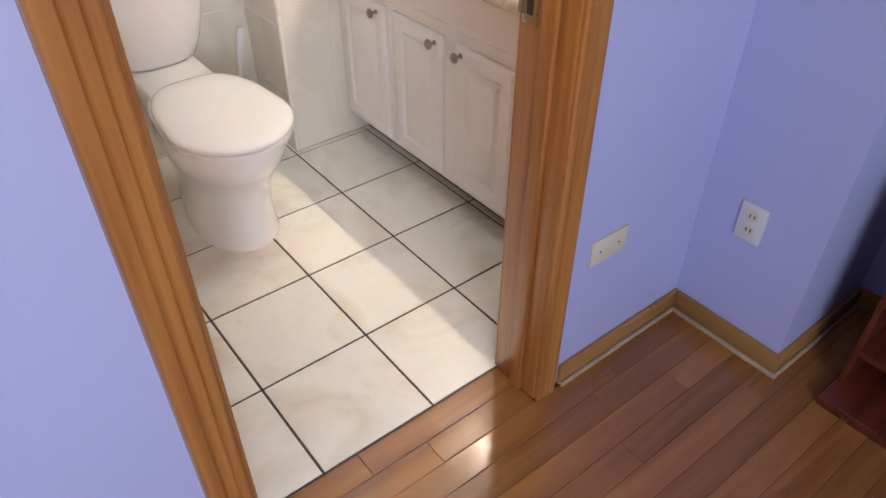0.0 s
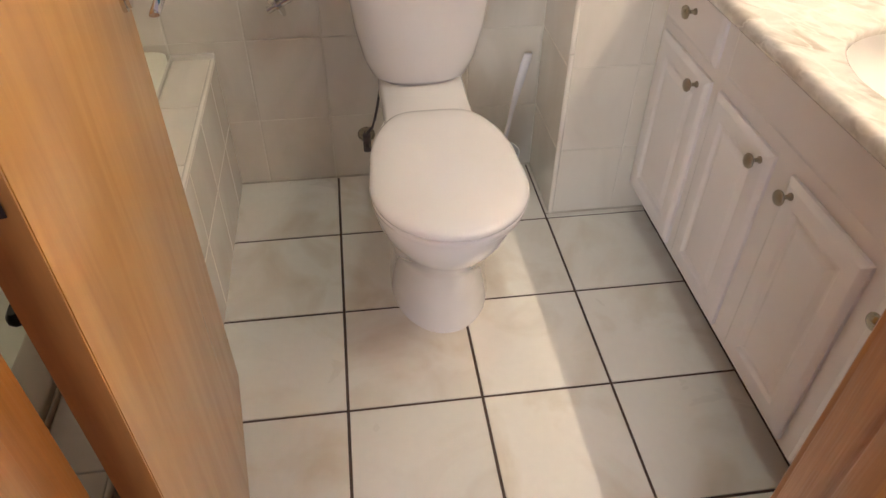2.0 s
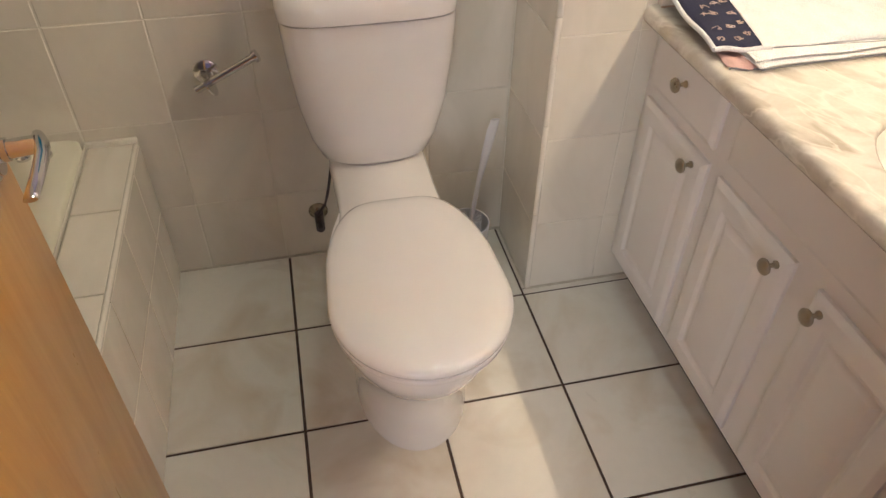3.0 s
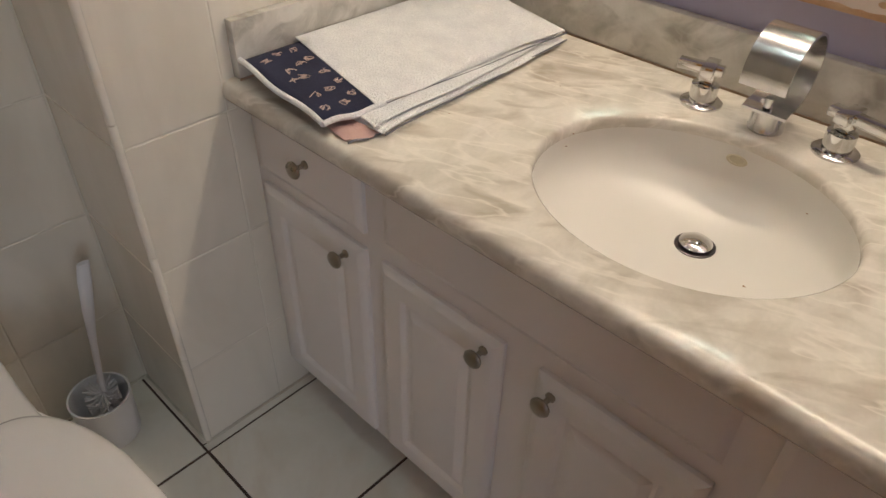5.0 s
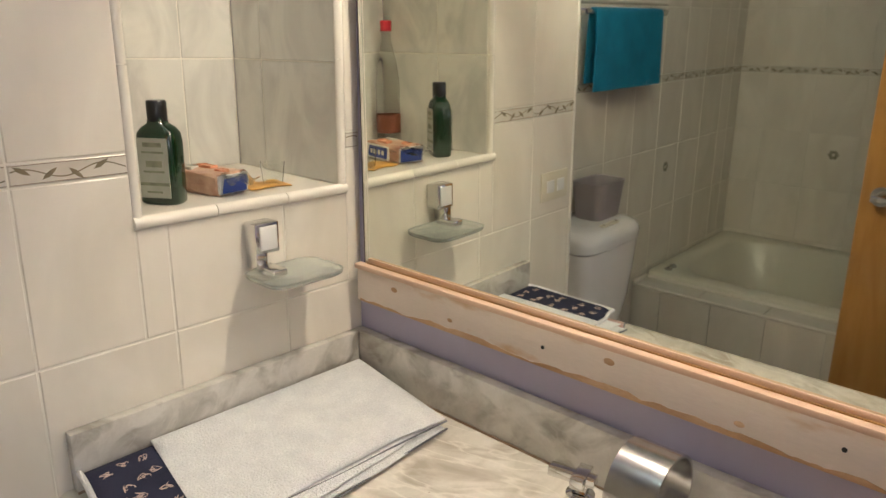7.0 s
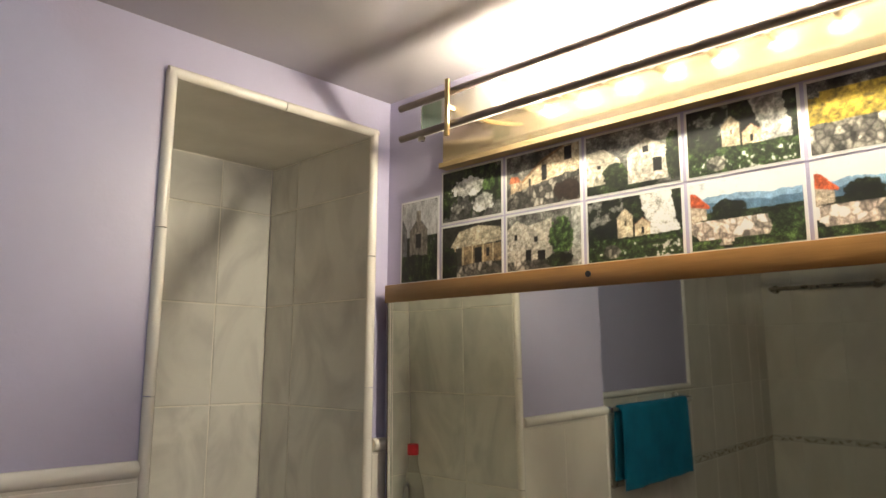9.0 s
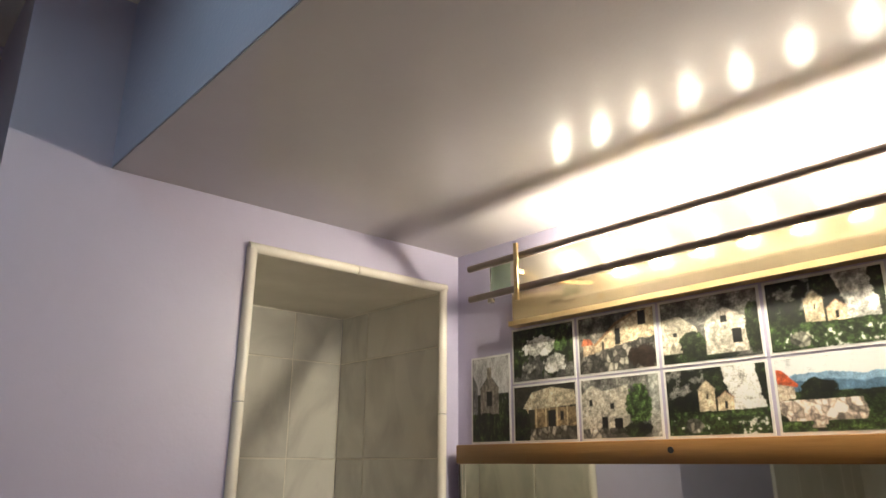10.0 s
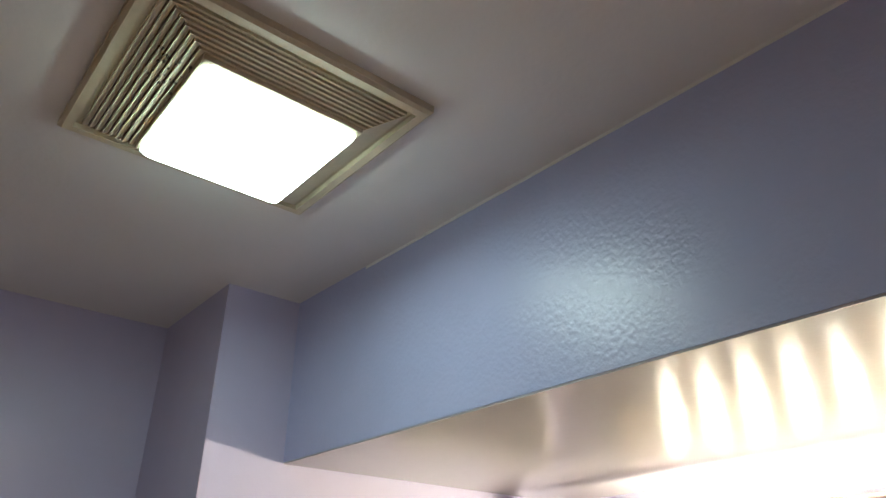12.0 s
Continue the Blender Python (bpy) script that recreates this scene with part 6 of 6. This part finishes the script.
lay(wall_niche, NICHE_TILE, Matrix.Translation((nx1, 0, 0)) @ Matrix.Rotation(radians(-90), 4, "Z"), [-(ny), -2.365, -(PILLAR_Y + 0.001)], ZN)
lay(wall_niche, NICHE_TILE, Matrix.Translation((nx0, 0, 0)) @ Matrix.Rotation(radians(90), 4, "Z"), [PILLAR_Y + 0.001, 2.28, ny], ZN)
lay(wall_niche, NICHE_TILE, Matrix.Translation((0, ny, nz1)) @ Matrix.Rotation(radians(90), 4, "X"), [nx0 + 0.006, nx1 - 0.006], [-(ny - PILLAR_Y), 0])
part("niche_sill", boxes((nx0, nx1, PILLAR_Y - 0.002, ny, nz0 - 0.004, nz0 + 0.0008)), TRIM_TILE, wall_niche, "glazed niche shelf", smooth=None)


def trim_run(parent, a, b, r=0.0085, step=0.25, name="trim_piece"):
    a, b = Vector(a), Vector(b)
    count = max(1, round((b - a).length / step))
    for k in range(count):
        p, q = a.lerp(b, k / count), a.lerp(b, (k + 1) / count)
        d = (q - p).normalized() * 0.0008
        part(name, rod(bmesh.new(), p + d, q - d, r, seg=12), TRIM_TILE, parent)


ty = PILLAR_Y - 0.002
trim_run(wall_niche, (nx0 - 0.003, ty, nz0 - 0.012), (nx0 - 0.003, ty, nz1 + 0.004))
trim_run(wall_niche, (nx1 - 0.003, ty, nz0 - 0.004), (nx1 - 0.003, ty, nz1 + 0.004))
trim_run(wall_niche, (nx0 - 0.01, ty, nz1 + 0.003), (nx1 + 0.004, ty, nz1 + 0.003), step=0.2)
trim_run(wall_niche, (nx0 - 0.012, ty - 0.002, nz0 - 0.005), (nx1 + 0.004, ty - 0.002, nz0 - 0.005), r=0.0105, step=0.13)
trim_run(wall_niche, (PILLAR_X - 0.002, PILLAR_Y - 0.002, -0.0), (PILLAR_X - 0.002, PILLAR_Y - 0.002, 1.53), r=0.0075)
trim_run(wall_niche, (PILLAR_X - 0.006, ty, 1.530), (nx0 - 0.012, ty, 1.530), r=0.0115, step=0.2)
trim_run(wall_niche, (nx1 + 0.006, ty, 1.530), (EAST - 0.001, ty, 1.530), r=0.0115)
trim_run(wall_niche, (PILLAR_X - 0.002, PILLAR_Y, 1.530), (PILLAR_X - 0.002, NORTH - 0.002, 1.530), r=0.0115)
trim_run(wall_north, (-0.02, NORTH - 0.002, 1.530), (PILLAR_X - 0.012, NORTH - 0.002, 1.530), r=0.0115, step=0.2)
trim_run(wall_north, (-0.02, NORTH - 0.003, 1.53), (-0.02, NORTH - 0.003, CEIL), r=0.009)

# ledge tiles
lay(ledge, WALL_TILE, Matrix.Translation((0.094 - 0.04, -1.63, 0)) @ Matrix.Rotation(radians(90), 4, "Z"), [0.89, 1.022, 1.228, 1.434, 1.64, 1.846, 2.052, 2.258, 2.382], [0.0, 0.22, 0.42], thick=0.0055)
lay(ledge, WALL_TILE, Matrix.Translation((-0.04, -1.63, 0.424)) @ Matrix.Rotation(radians(-90), 4, "X"), [-0.0125, 0.09], [0.89, 1.11, 1.36, 1.61, 1.86, 2.114, 2.372], thick=0.0055)

# floor tiles
XF = [WEST + 0.003, -0.822, -0.517, -0.212, 0.093, 0.398, 0.703, 1.007, 1.312, 1.617, EAST - 0.002]
YF = [0.872, 0.876, 1.175, 1.481, 1.788, 2.098, NORTH - 0.005]
up = Matrix.Translation((0, 0, -0.006)) @ Matrix.Rotation(radians(-90), 4, "X")
lay(floor_bath, FLOOR_TILE, up, XF[4:], YF, gap=0.007, thick=0.006, keep=lambda u, v: not (u > 1.02 and v > 2.115) and not abs(v - 0.874) < 0.003, name="floor_tile")

lay(floor_bath, FLOOR_TILE, up, XF[7:], [2.098, 2.1195], gap=0.004, thick=0.006, name="floor_tile")
lay(floor_bath, FLOOR_TILE, up, [1.007, PILLAR_X - 0.006], [2.12, NORTH - 0.005], gap=0.004, thick=0.006, name="floor_tile")

caulk = boxes((0.095, PILLAR_X - 0.010, NORTH - 0.0115, NORTH - 0.006, -0.003, 0.004), (PILLAR_X - 0.010, PILLAR_X - 0.004, PILLAR_Y - 0.012, NORTH - 0.006, -0.003, 0.003), (PILLAR_X - 0.004, 1.335, PILLAR_Y - 0.012, PILLAR_Y - 0.006, -0.003, 0.003), bev=0.001)
structure("floor_sealant", caulk, mat("dusty_sealant", (0.60, 0.55, 0.47), (0.46, 0.40, 0.33), 18, 0.7), "dusty pale sealant where the walls meet the floor", 40)

# planks of the hall
rng = random.Random(5)
y = 0.872
row = 0
while y > -1.9:
    w = 0.069
    x = -2.2 + rng.uniform(-0.5, 0)
    while x < 2.0:
        ln = rng.choice((0.45, 0.62, 0.8, 1.0))
        x0, x1 = max(x, -2.19), min(x + ln, 1.85)
        if y > 0.76:
            x0, x1 = max(x0, DOOR_L), min(x1, DOOR_R)
        elif y - w > 0.40:
            x1 = min(x1, 1.432)
        if x1 - x0 > 0.02 and y > -0.35:
            lay(floor_hall, PLANK, Matrix.Translation((0, 0, -0.004)) @ Matrix.Rotation(radians(-90), 4, "X"), [x0, x1], [y - w, y], gap=0.0007, thick=0.004, name="plank")
        x += ln
    y -= w
    row += 1
part("far_planks", boxes((-2.19, 1.85, -2.0, y if y > -0.35 else -0.37, -0.004, 0.0)), PLANK, floor_hall, smooth=None)

# motifs on the alcove tiles
for nm_m, m in (("tile_motif", Matrix.Translation((WEST + 0.006, 1.935, 0.885)) @ Matrix.Rotation(radians(90), 4, "Z")), ("tile_motif", Matrix.Translation((-0.12, NORTH - 0.006, 0.885)))):
    bm = bmesh.new()
    for k in range(6):
        a = k * math.pi / 3
        bmesh.ops.create_icosphere(bm, subdivisions=1, radius=0.011, matrix=Matrix.Translation((0.014 * math.cos(a), 0, 0.014 * math.sin(a))) @ Matrix.Diagonal((1, 0.06, 0.8, 1)))
    bmesh.ops.transform(bm, matrix=m, verts=bm.verts)
    part(nm_m, bm, mat("sage_motif", (0.35, 0.33, 0.26), (0.25, 0.23, 0.18), 60, 0.2), wall_north if m.translation.x > -0.5 else wall_west)
scrub = thing("scrub_brush", (-0.12, 1.42, 0.455), "small black brush lying on the tub rim", "brush")
part("handle", loft(bmesh.new(), [squircle(-0.105, 1.42, w, d, z, 16, 3) for w, d, z in ((0.012, 0.04, 0.456), (0.015, 0.045, 0.465), (0.015, 0.045, 0.475), (0.010, 0.038, 0.482))]), BLACK, scrub)
